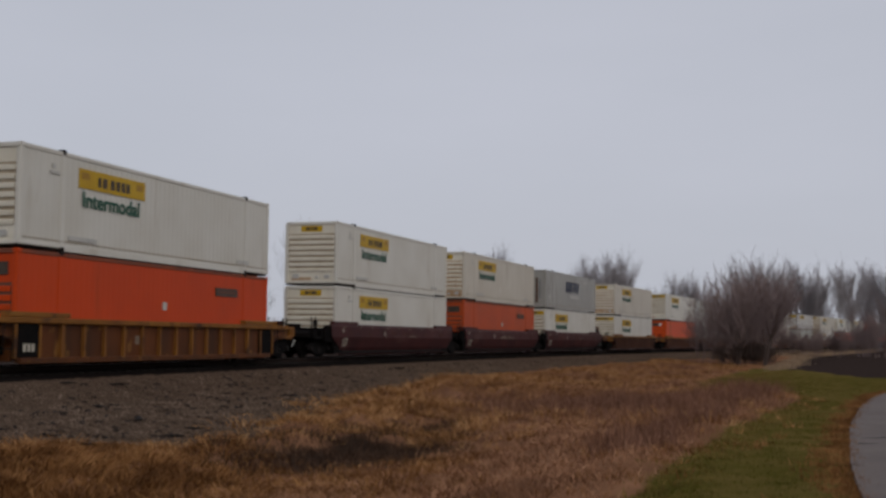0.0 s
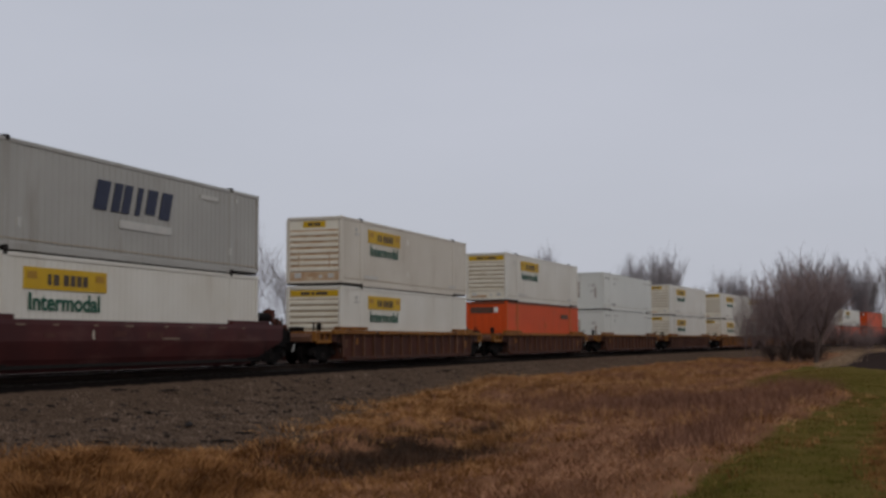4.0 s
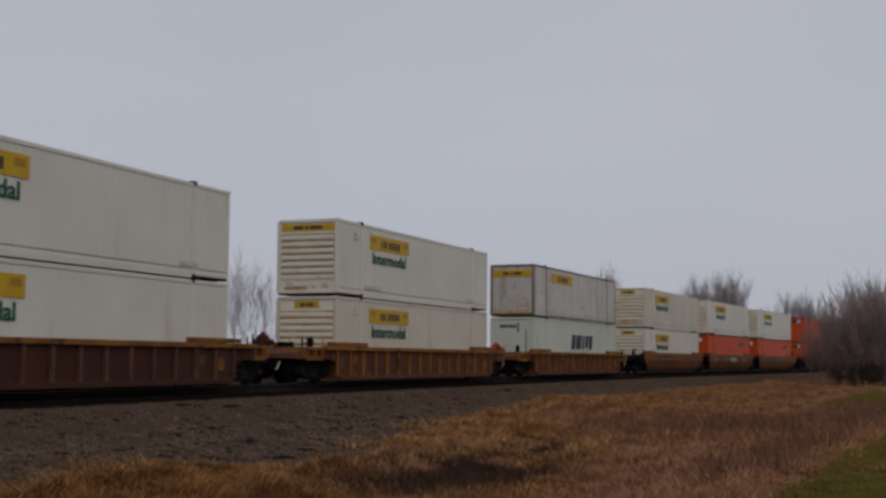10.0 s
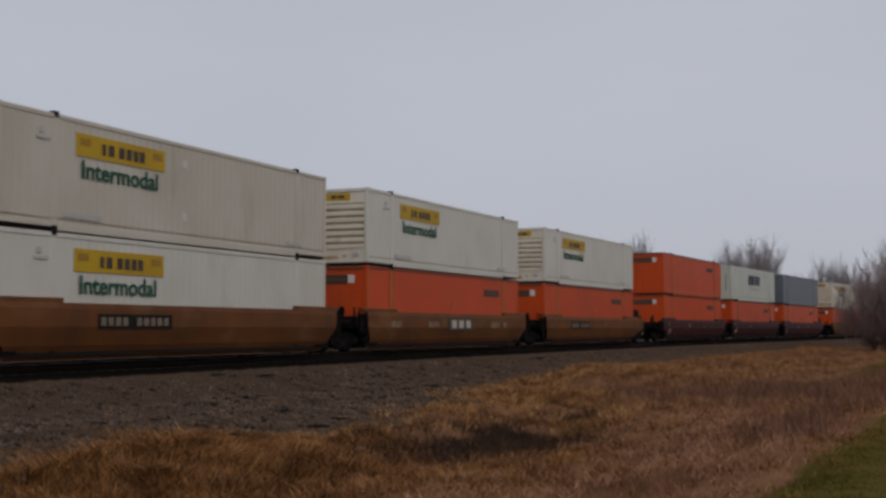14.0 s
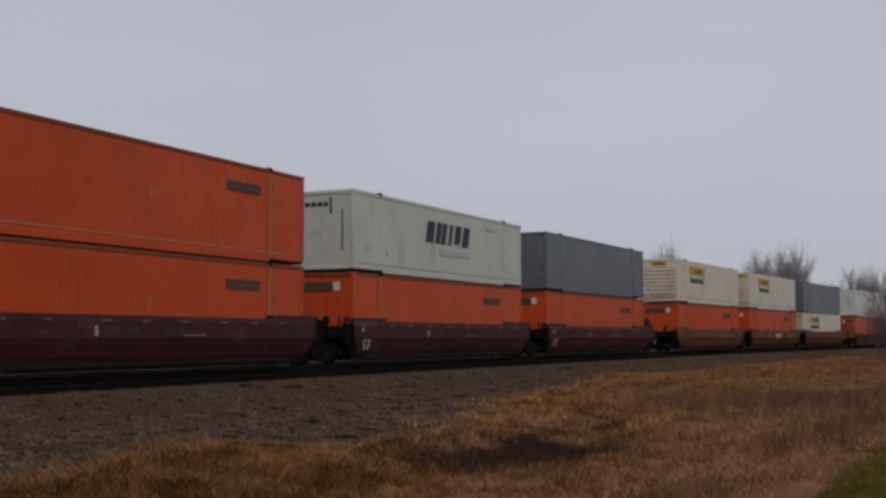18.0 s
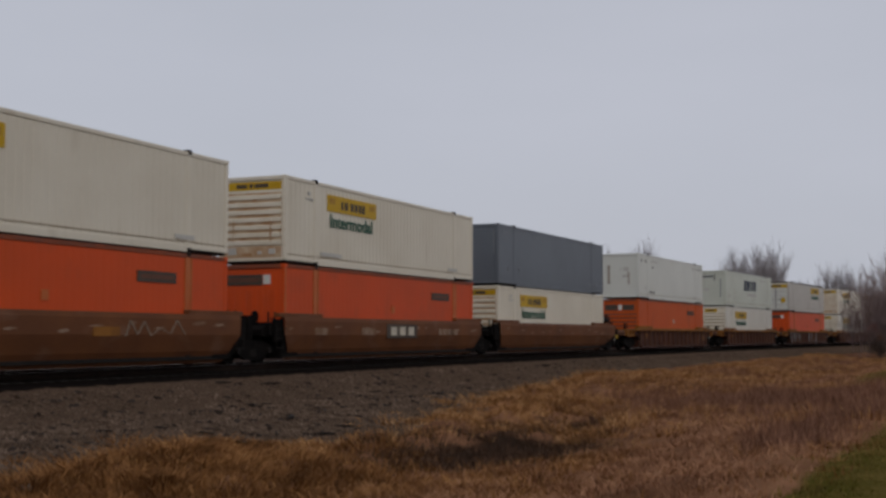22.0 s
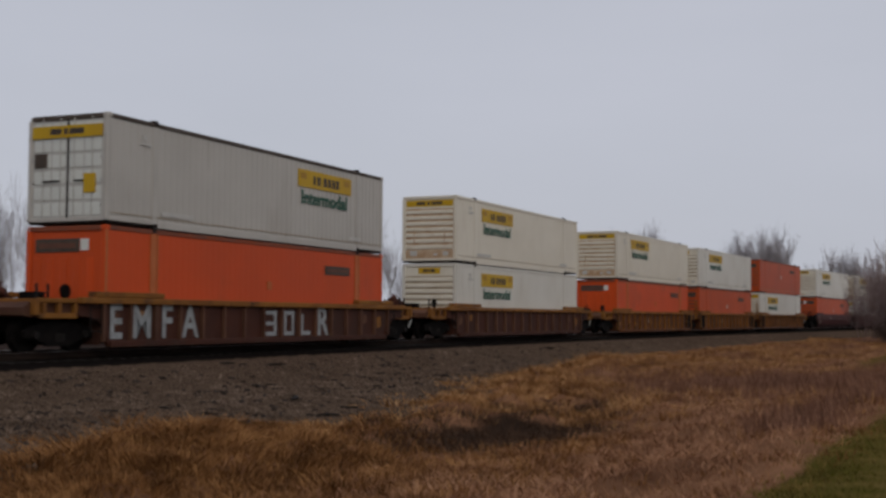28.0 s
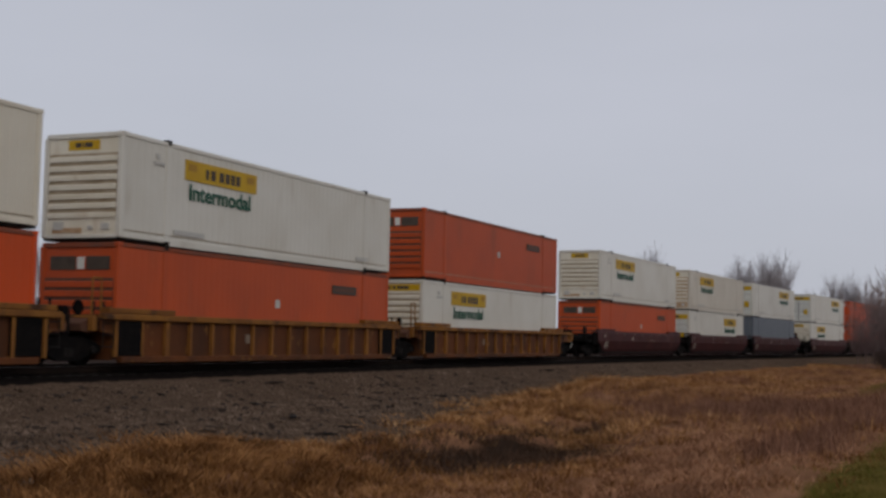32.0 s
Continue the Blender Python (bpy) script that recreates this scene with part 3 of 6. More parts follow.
def board_container(paint, label, plate_full=True, reverse=False, rail=None):
    c = container("container", label, "stacked containers")
    container_shell(c, paint, rail, depth=0.008 if paint is M_WHITE else 0.013, nose_paint=None if reverse else M_NOSE)
    yellow_sign(c, LENGTH - 6.35 if reverse else 2.82)
    small_marks(c, COMMON)
    for z in (2.30, 0.80) if paint is M_CREAM else ():      # filled spots in the middle of the wall
        part("repair_patch", block(FACE - 0.03, FACE - 0.008, -0.62, -0.40, z - 0.13, z + 0.11, 0.008), M_WHITE, c, "paler repair patch")
    if reverse:
        door_end(c, paint)
    else:
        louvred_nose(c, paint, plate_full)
    return c


def orange_container(label, ribbed=False, paint=None):
    c = container("container", label, "stacked containers")
    paint = paint or (M_DULL if ribbed else M_ORANGE)
    container_shell(c, paint, M_ORANGE_RAIL, depth=0.002, lift_paint=None if ribbed else worn_orange())
    e = -HL
    if not ribbed:
        for s in (-6.02, 6.02):     # paler worn strips beside the lifting posts
            for d in (-0.17, 0.13):
                part("post_strip", block(HW - 0.02, HW + 0.002, s + d, s + d + 0.05, 0.15, HEIGHT - 0.13), worn_orange(), c)
        part("worn_edge", block(HW - 0.05, HW + 0.003, e + 0.005, e + 0.09, 0.15, HEIGHT - 0.13), worn_orange(), c)
    part("name_board", block(FACE - 0.03, FACE, HL - 4.45, HL - 2.66, 2.00, 2.30), M_INK, c, "dark name board")
    part("name_bar", block(FACE, FACE + 0.005, HL - 4.30, HL - 2.80, 2.09, 2.21), print_gap_brown(), c)
    part("badge", block(FACE - 0.03, FACE - 0.002, -0.14, 0.12, 1.40, 1.66, 0.0), M_FAINT if ribbed else worn_orange(), c, "worn badge")
    if ribbed:
        # Dark tone put behind the ribs so that their gaps look shaded.
        part("nose_backing", block(-HW + 0.17, HW - 0.17, e + 0.03, e + 0.06, 0.45, 1.95), print_gap_brown(), c)
        for k in range(6):
            rib = prism(((-0.03, 0.03), (0.05, 0.0), (0.055, 0.14), (-0.03, 0.19)), -HW + 0.19, HW - 0.19)
            bmesh.ops.transform(rib, matrix=Matrix.Translation((0, e + 0.05, 0.45 + k * 0.25)) @ Matrix.Diagonal((1, -1, 1, 1)), verts=rib.verts)
            part("nose_rib", rib, paint, c)
        for x0, x1 in ((-0.95, -0.12), (0.22, 0.98)):
            part("end_board", block(x0, x1, e + 0.025, e + 0.055, 2.16, 2.52), M_INK, c, "dark name board")
        part("end_badge", block(-0.06, 0.16, e + 0.02, e + 0.052, 2.18, 2.50), M_PLAIN, c, "white badge")
    else:
        part("end_board", block(-HW + 0.30, 0.42, e + 0.03, e + 0.055, 2.20, 2.55), M_INK, c, "dark name board")
        part("end_bar", block(-HW + 0.40, 0.30, e + 0.024, e + 0.032, 2.30, 2.44), print_gap_brown(), c)
        part("end_badge", block(0.46, 0.72, e + 0.03, e + 0.052, 2.24, 2.54), M_PLAIN, c, "white badge")
        for k in range(5):
            part("end_panel", block(-HW + 0.24 + k * 0.43, -HW + 0.46 + k * 0.43, e + 0.025, e + 0.06, 0.25, 2.05, 0.012), paint, c)
    return c


def worn_orange():
    if len(TAN) < 2:
        material_tan()
        TAN.append(material("worn_orange_paint", (0.43, 0.135, 0.045), (0.40, 0.090, 0.022), 0.6, scale=1.6))
    return TAN[1]


def print_gap_brown():
    worn_orange()
    if len(TAN) < 3:
        TAN.append(material("faded_print_and_gap_brown", (0.13, 0.055, 0.035), (0.10, 0.045, 0.03), 0.6))
    return TAN[2]


def emblem_container(paint, label, z=1.42, y0=5.85):
    c = container("container", label, "stacked containers")
    container_shell(c, paint, post_paint=paint)
    slant_logo(c, -HL + y0, z, 4.1, 0.86, M_NAVY)
    part("print_bar", block(FACE - 0.03, FACE + 0.004, -HL + 7.2, -HL + 10.1, 0.98, 1.22), M_FAINT, c)
    small_marks(c, ((-HL + 11.9, 2.35, 1.2, 0.14), (-HL + 0.9, 0.75, 0.45, 0.26), (-HL + 2.5, 0.62, 0.16, 0.25), (HL - 2.2, 0.62, 0.14, 0.22), (HL - 1.8, 2.45, 0.14, 0.14)))
    e = -HL
    for k, (a, w) in enumerate(((-0.72, 0.2), (-0.46, 0.2), (-0.2, 0.2), (0.06, 0.16))):
        part("end_stroke", block(a, a + w, e + 0.03, e + 0.055, 2.32, 2.48), M_NAVY, c)
    if paint is M_WARMGREY:
        part("rust_streak", block(0.50, 0.66, e + 0.03, e + 0.052, 0.45, 2.3), M_RUSTY, c, "vertical rust streak")
    part("end_tube", block(0.32, 0.38, e + 0.0, e + 0.05, 2.05, 2.62), M_INK, c)
    part("end_print", block(-0.55, -0.1, e + 0.03, e + 0.054, 1.25, 1.45), M_FAINT, c)
    part("end_strip", block(0.78, 0.84, e + 0.03, e + 0.056, 0.75, 2.2), M_SLATE, c)
    return c


def plain_container(label):
    c = container("container", label, "stacked containers")
    container_shell(c, M_PLAIN, pitch=0.25, depth=0.006)
    small_marks(c, ((-HL + 0.62, 2.38, 0.22, 0.17), (-HL + 1.52, 2.36, 0.18, 0.19), (-HL + 3.15, 2.02, 0.20, 0.15), (HL - 1.35, 2.42, 0.2, 0.14), (HL - 0.65, 2.42, 0.2, 0.14)), M_PRINT)
    small_marks(c, ((-HL + 2.45 + 0.13 * k, 0.40, 0.09, 0.12) for k in range(9)), M_PRINT)
    small_marks(c, ((HL - 2.75, 0.36, 0.95, 0.10), (HL - 3.0, 2.45, 1.1, 0.10), (-HL + 3.0, 2.44, 1.3, 0.10), (-HL + 1.45, 0.62, 0.18, 0.18)))
    e = -HL
    part("rust_panel", block(-0.78, -0.60, e + 0.03, e + 0.053, 0.95, 2.15), worn_rust(), c, "rust-stained patch")
    part("rust_panel", block(0.56, 0.70, e + 0.03, e + 0.053, 0.90, 1.70), worn_rust(), c)
    for x, z, w, h in ((0.30, 1.75, 0.34, 0.26), (0.02, 1.92, 0.16, 0.04), (0.02, 1.78, 0.16, 0.04), (0.22, 1.35, 0.34, 0.16)):
        part("end_print", block(x, x + w, e + 0.03, e + 0.056, z, z + h), M_FAINT, c)
    for k in range(3):
        part("reflector", block(-HW, -HW + 0.07, e - 0.006, e + 0.01, 0.4 + k * 0.75, 0.9 + k * 0.75), M_RED, c, "red reflector strip")
    return c


def worn_rust():
    print_gap_brown()
    if len(TAN) < 4:
        TAN.append(material("rust_stain", (0.25, 0.205, 0.165), (0.46, 0.42, 0.37), 0.7, scale=5))
    return TAN[3]


M_RED = material("red_reflector", (0.30, 0.03, 0.025), (0.22, 0.025, 0.02), 0.4)


def worn_slate():
    if len(SCUFF) < 1:
        SCUFF.append(material("scuffed_slate_paint", (0.22, 0.23, 0.25), (0.15, 0.16, 0.18), 0.6, scale=4))
    return SCUFF[0]


SCUFF = []


def slate_container(label):
    c = container("container", label, "stacked containers")
    container_shell(c, M_SLATE, pitch=0.30, depth=0.0015)
    small_marks(c, ((-HL + 0.5, 2.5, 0.9, 0.08), (-HL + 4.5, 2.52, 1.2, 0.08), (-HL + 1.2, 0.7, 0.14, 0.2), (-HL + 2.6, 0.7, 0.14, 0.2), (HL - 3.0, 0.45, 0.9, 0.08), (HL - 1.6, 0.45, 0.5, 0.12)), worn_slate())
    e = -HL
    for x, z, w, h in ((-0.62, 0.78, 0.5, 0.34), (-0.55, 1.50, 0.34, 0.22)):
        part("end_print", block(x, x + w, e + 0.014, e + 0.056, z, z + h), worn_slate(), c)
    for x, z0, z1 in ((-0.80, 1.0, 2.5), (1.02, 1.5, 2.6)):
        part("pale_streak", block(x, x + 0.04, e + 0.015, e + 0.058, z0, z1), worn_slate(), c)
    part("end_panel", block(-HW + 0.20, HW - 0.20, e + 0.04, e + 0.06, 0.22, 2.62, 0.012), M_SLATE, c)
    return c


M_RIM = material("weathered_dark_rail_paint", (0.24, 0.20, 0.175), (0.17, 0.14, 0.125), 0.6, scale=1.0, dirt=(0.12, 0.08, 0.06), dirt_range=(0.5, 0.8))


def prism_front(x, w, z0, z1, y):
    """A ragged, upward-tapering run on the end wall."""
    bm = bmesh.new()
    line = [(x - w / 2, z0), (x + w / 2, z0), (x + w * 0.32, z0 + (z1 - z0) * 0.45), (x + w * 0.10, z1), (x - w * 0.16, z0 + (z1 - z0) * 0.7), (x - w * 0.42, z0 + (z1 - z0) * 0.3)]
    a = [bm.verts.new((px, y, z)) for px, z in line]
    b = [bm.verts.new((px, y + 0.018, z)) for px, z in line]
    bm.faces.new(a)
    bm.faces.new(b[::-1])
    for k in range(len(a)):
        j = (k + 1) % len(a)
        bm.faces.new((a[k], b[k], b[j], a[j]))
    bmesh.ops.recalc_face_normals(bm, faces=bm.faces[:])
    return bm


def rimmed_container(label):
    """An old plate-and-post container with dark rails and riveted panel seams."""
    c = container("container", label, "stacked containers")
    container_shell(c, M_WORN, M_RIM, M_RIM, pitch=1.2, depth=0.004)
    part("bottom_strip", block(HW - 0.02, HW + 0.016, -5.9, HL - 0.1, 0.045, 0.17), M_RIM, c, "dark grey bottom strip")
    part("rust_beam", block(-HW + 0.14, HW - 0.14, -HL - 0.004, -HL + 0.05, 0.07, 0.19), M_RUSTY, c, "rusty lower end beam")
    for x, z, w, h in ((-0.30, 1.86, 0.55, 0.06), (-0.12, 1.55, 0.2, 0.16), (-0.55, 0.55, 0.42, 0.42), (0.0, 0.6, 0.1, 0.12), (0.0, 0.36, 0.14, 0.12)):
        part("end_print", block(x, x + w, -HL + 0.035, -HL + 0.054, z, z + h), M_FAINT, c)
    for e in (-6.02, 6.02):
        part("rusty_strip", block(HW - 0.02, HW + 0.004, e - 0.05, e + 0.05, 0.15, HEIGHT - 0.12), M_RUSTY, c, "rust-streaked post strip")
    part("name_board", block(FACE - 0.03, FACE, -HL + 3.0, -HL + 6.8, 2.02, 2.58), M_YELLOW, c, "yellow name board")
    for a, w in ((1.0, .16), (1.26, .24), (1.70, .24), (2.02, .22), (2.32, .22), (2.60, .22)):
        part("name_bar", block(FACE, FACE + 0.006, -HL + 3.0 + a, -HL + 3.0 + a + w, 2.14, 2.44), M_INK, c)
    for k in range(13):
        y = -HL + 0.9 + k * 1.2
        part("panel_seam", block(HW - 0.03, HW - 0.008, y, y + 0.06, 0.2, HEIGHT - 0.15), M_WHITE, c)
    e = -HL
    part("name_plate", block(-HW + 0.18, HW - 0.18, e + 0.03, e + 0.054, 2.18, 2.58), M_YELLOW, c, "yellow name plate")
    for a, b in ((-0.55, -0.18), (-0.10, 0.02), (0.08, 0.55)):
        part("plate_bar", block(a, b, e + 0.022, e + 0.032, 2.30, 2.46), M_INK, c)
    part("stained_panel", block(-HW + 0.14, HW - 0.14, e + 0.035, e + 0.053, 0.19, 0.36), M_STAIN, c, "rust-stained foot of the end wall")
    for x, w, h in ((-0.98, 0.10, 0.42), (-0.80, 0.06, 0.24), (0.30, 0.08, 0.30), (0.93, 0.14, 0.55)):
        part("rust_run", prism_front(x, w, 0.35, 0.35 + h, e + 0.034), M_STAIN, c, "rust run")
    part("hatch", block(0.52, 0.86, e + 0.02, e + 0.056, 0.55, 1.05), M_STAIN, c, "rust-framed hatch")
    part("hatch_panel", block(0.58, 0.80, e + 0.012, e + 0.022, 0.62, 0.98), M_FAINT, c)
    small_marks(c, ((-HL + 2.35, 0.36, 1.4, 0.13),))
    return c


# ---- well cars: the origin lies on the rails under the middle of the well ----
def truck(thing, y):
    """A two-axle truck with side frames, springs and four wheels."""
    t = part("truck", block(-1.05, 1.05, y - 0.20, y + 0.20, 0.45, 0.72, 0.03), M_GREASE, thing, "black cast-steel truck")
    for s in (1, -1):
        frame_line = ((-1.25, 0.50), (-1.02, 0.62), (-0.5, 0.74), (0.5, 0.74), (1.02, 0.62), (1.25, 0.50), (1.22, 0.34), (0.92, 0.34), (0.36, 0.14), (-0.36, 0.14), (-0.92, 0.34), (-1.22, 0.34))
        part("side_frame", prism([(y + a, z) for a, z in frame_line], s * 0.98, s * 1.12), M_GREASE, t)
        for a in (-0.12, 0.0, 0.12) if s > 0 else ():
            bm = bmesh.new()
            rod(bm, (s * 1.10, y + a, 0.24), (s * 1.10, y + a, 0.46), 0.05, sides=7)
            part("spring", bm, M_STEEL, t)
        for a in (-0.89, 0.89):
            bm = bmesh.new()
            rod(bm, (s * 0.68, y + a, 0.42), (s * 0.80, y + a, 0.42), 0.42, sides=24)
            rod(bm, (s * 0.64, y + a, 0.42), (s * 0.69, y + a, 0.42), 0.45, sides=24)
            part("wheel", bm, M_GREASE, t)
            bm = bmesh.new()
            rod(bm, (s * 0.9, y + a, 0.42), (s * 1.19, y + a, 0.42), 0.10, sides=8)
            part("bearing_cap", bm, M_STEEL, t)
    for a in (-0.89, 0.89):
        bm = bmesh.new()
        rod(bm, (-0.7, y + a, 0.42), (0.7, y + a, 0.42), 0.08, sides=8)
        part("axle", bm, M_GREASE, t)
    return t


def coupler(thing, y, e):
    bm = bmesh.new()
    box(bm, -0.14, 0.14, y, y + e * 0.95, 0.66, 0.92)
    box(bm, -0.20, 0.16, y + e * 0.95, y + e * 1.15, 0.62, 0.98)
    part("coupler", bevelled(bm, 0.02), M_GREASE, thing)
    bm = bmesh.new()
    pts = [(-0.35, y + e * (0.1 + 0.25 * k), 0.62 - 0.10 * math.sin(math.pi * k / 4)) for k in range(5)]
    for a, b in zip(pts, pts[1:]):
        rod(bm, a, b, 0.025, sides=5)
    part("air_hose", bm, M_GREASE, thing)
    if e < 0:
        # Second hose in pale grey: the glint is painted into its colour.
        bm = bmesh.new()
        pts = [(0.75, y + e * (0.62 + 0.07 * k), 0.80 - 0.30 * math.sin(1.45 * k / 4)) for k in range(5)]
        for a, b in zip(pts, pts[1:]):
            rod(bm, a, b, 0.020, sides=6)
        part("hose_fitting", bm, M_FAINT, thing, "air hose with its glint put into a pale colour")


def end_gear(thing, e, paint, edge, reach, tall=False):
    """Bulkhead, end platform, side frames, ladder and handrails at one end of a unit; reach: how far the platform goes past the well."""
    y = e * (HL + 0.12)
    part("bulkhead", block(-1.30, 1.30, y, y + e * 0.10, 0.15, 1.33, 0.01), paint, thing)
    part("end_deck", prism([(y + e * 0.10, 1.24), (y + e * (reach - 0.30), 1.24), (y + e * reach, 1.08), (y + e * reach, 0.90), (y + e * (reach - 0.3), 0.84), (y + e * 0.10, 1.00)], -1.20, 1.20), M_GREASE if paint is M_GREASE else M_RIB, thing)
    part("end_beam", block(-1.36, 1.36, y + e * (reach - 0.42), y + e * (reach - 0.26), 0.90, 1.29, 0.015), edge, thing)
    for s in (1, -1):
        if reach > 2:
            part("platform_rail", block(s * 1.23, s * 1.36, y + e * 0.95, y + e * (reach - 0.43), 1.20, 1.31, 0.012), edge, thing)
            part("platform_sill", block(s * 1.22, s * 1.34, y + e * 0.95, y + e * (reach - 0.43), 0.82, 0.95, 0.012), edge, thing)
            for d in (0.95, 1.55, 2.08):
                part("platform_post", block(s * 1.225, s * 1.35, y + e * d, y + e * (d + 0.12), 0.95, 1.20, 0.01), edge, thing)
        bm = bmesh.new()
        for z in (0.50, 0.80, 1.10):
            rod(bm, (s * 1.45, y + e * 0.18, z), (s * 1.45, y + e * 0.60, z), 0.014, sides=5)
        for d in (0.18, 0.60):
            rod(bm, (s * 1.45, y + e * d, 0.45), (s * 1.45, y + e * d, 1.20), 0.016, sides=5)
            rod(bm, (s * 1.45, y + e * d, 1.20), (s * 1.20, y + e * d, 1.22), 0.016, sides=5)
        part("ladder", bm, M_STEEL, thing)
        bm = bmesh.new()
        x = s * 1.12
        y2 = y + e * (reach - 0.55)
        y3 = y + e * (reach - 0.95)
        top = 1.78 if tall else 1.66
        rod(bm, (x, y2, 1.23), (x, y2, top), 0.034, sides=6)
        rod(bm, (x, y3, top), (x, y3, 1.23), 0.034, sides=6)
        rod(bm, (x, y2, top - 0.22), (x, y3, top - 0.22), 0.014, sides=5)
        part("handrail", bm, M_STEEL, thing)
    bm = bmesh.new()
    rod(bm, (0.55, y + e * 0.5, 1.23), (0.55, y + e * 0.5, 1.52), 0.05, sides=8)
    rod(bm, (0.52, y + e * 0.5, 1.50), (0.58, y + e * 0.5, 1.50), 0.19, sides=14)
    part("hand_brake", bm, M_GREASE, thing)
    part("draft_sill", block(-0.38, 0.38, y + e * 0.1, y + e * (reach - 0.1), 0.50, 0.86, 0.02), M_GREASE, thing)
    for s in (1, -1):
        part("brake_rigging", block(s * 0.42, s * 0.62, y + e * 0.15, y + e * (reach - 0.5), 0.36, 0.62, 0.02), M_GREASE, thing)
    part("valve_box", block(-0.7, -0.2, y + e * 0.35, y + e * 0.8, 1.22, 1.50, 0.03), M_GREASE, thing)


def brake_set(thing, e):
    """The air reservoir, control valve and pipe bracket that stand on the platform of a smooth unit."""
    y = e * (HL + 0.12)
    bm = bmesh.new()
    rod(bm, (1.02, y + e * 0.20, 1.76), (1.02, y + e * 1.14, 1.76), 0.195, sides=14)
    rod(bm, (1.02, y + e * 0.12, 1.76), (1.02, y + e * 0.20, 1.76), 0.13, 0.195, sides=14)
    part("air_reservoir", bm, M_GREASE, thing, "black air reservoir")
    bm = bmesh.new()
    box(bm, 0.82, 1.22, y + e * 1.15, y + e * 1.44, 1.62, 2.06)
    box(bm, 0.92, 1.12, y + e * 1.38, y + e * 1.56, 1.68, 1.90)
    rod(bm, (1.02, y + e * 1.26, 2.00), (1.02, y + e * 1.26, 2.12), 0.09, sides=8)
    part("control_valve", bevelled(bm, 0.03), M_VALVE, thing, "rusty brake control valve")
    bm = bmesh.new()
    for d in (0.40, 1.00, 1.26):
        rod(bm, (1.02, y + e * d, 1.23), (1.02, y + e * d, 1.68), 0.035, sides=6)
    rod(bm, (1.16, y + e * 1.26, 1.70), (1.22, y + e * 1.40, 1.24), 0.02, sides=5)
    part("pipe_bracket", bm, M_STEEL, thing)


def brake_valve(thing, x, y, mat, label):
    """A rounded casting with a domed cap, a side chamber and pipes on a pedestal, at the leading platform."""
    bm = bmesh.new()
    box(bm, x - 0.26, x + 0.26, y - 0.30, y + 0.26, 1.30, 1.68)
    box(bm, x - 0.16, x + 0.16, y + 0.20, y + 0.52, 1.26, 1.54)
    bevelled(bm, 0.09, 2)
    rod(bm, (x, y, 1.23), (x, y, 1.34), 0.16, sides=10)
    rod(bm, (x, y, 1.66), (x, y, 1.84), 0.20, 0.07, sides=10)
    rod(bm, (x + 0.22, y - 0.05, 1.52), (x + 0.42, y + 0.04, 1.46), 0.10, sides=8)
    rod(bm, (x + 0.36, y + 0.03, 1.46), (x + 0.42, y + 0.36, 1.24), 0.035, sides=6)
    rod(bm, (x - 0.1, y + 0.40, 1.50), (x - 0.1, y + 0.46, 1.76), 0.03, sides=6)
    part("brake_valve", bm, mat, thing, label)


def guides(thing, paint):
    """The raised ledges at the four corners of the well."""
    for s in (1, -1):
        for a, b in ((-HL - 0.55, -HL + 2.30), (HL - 2.30, HL + 0.55)):
            part("corner_ledge", block(s * 1.20, s * 1.50, a, b, 1.36, 1.50, 0.015), paint, thing)

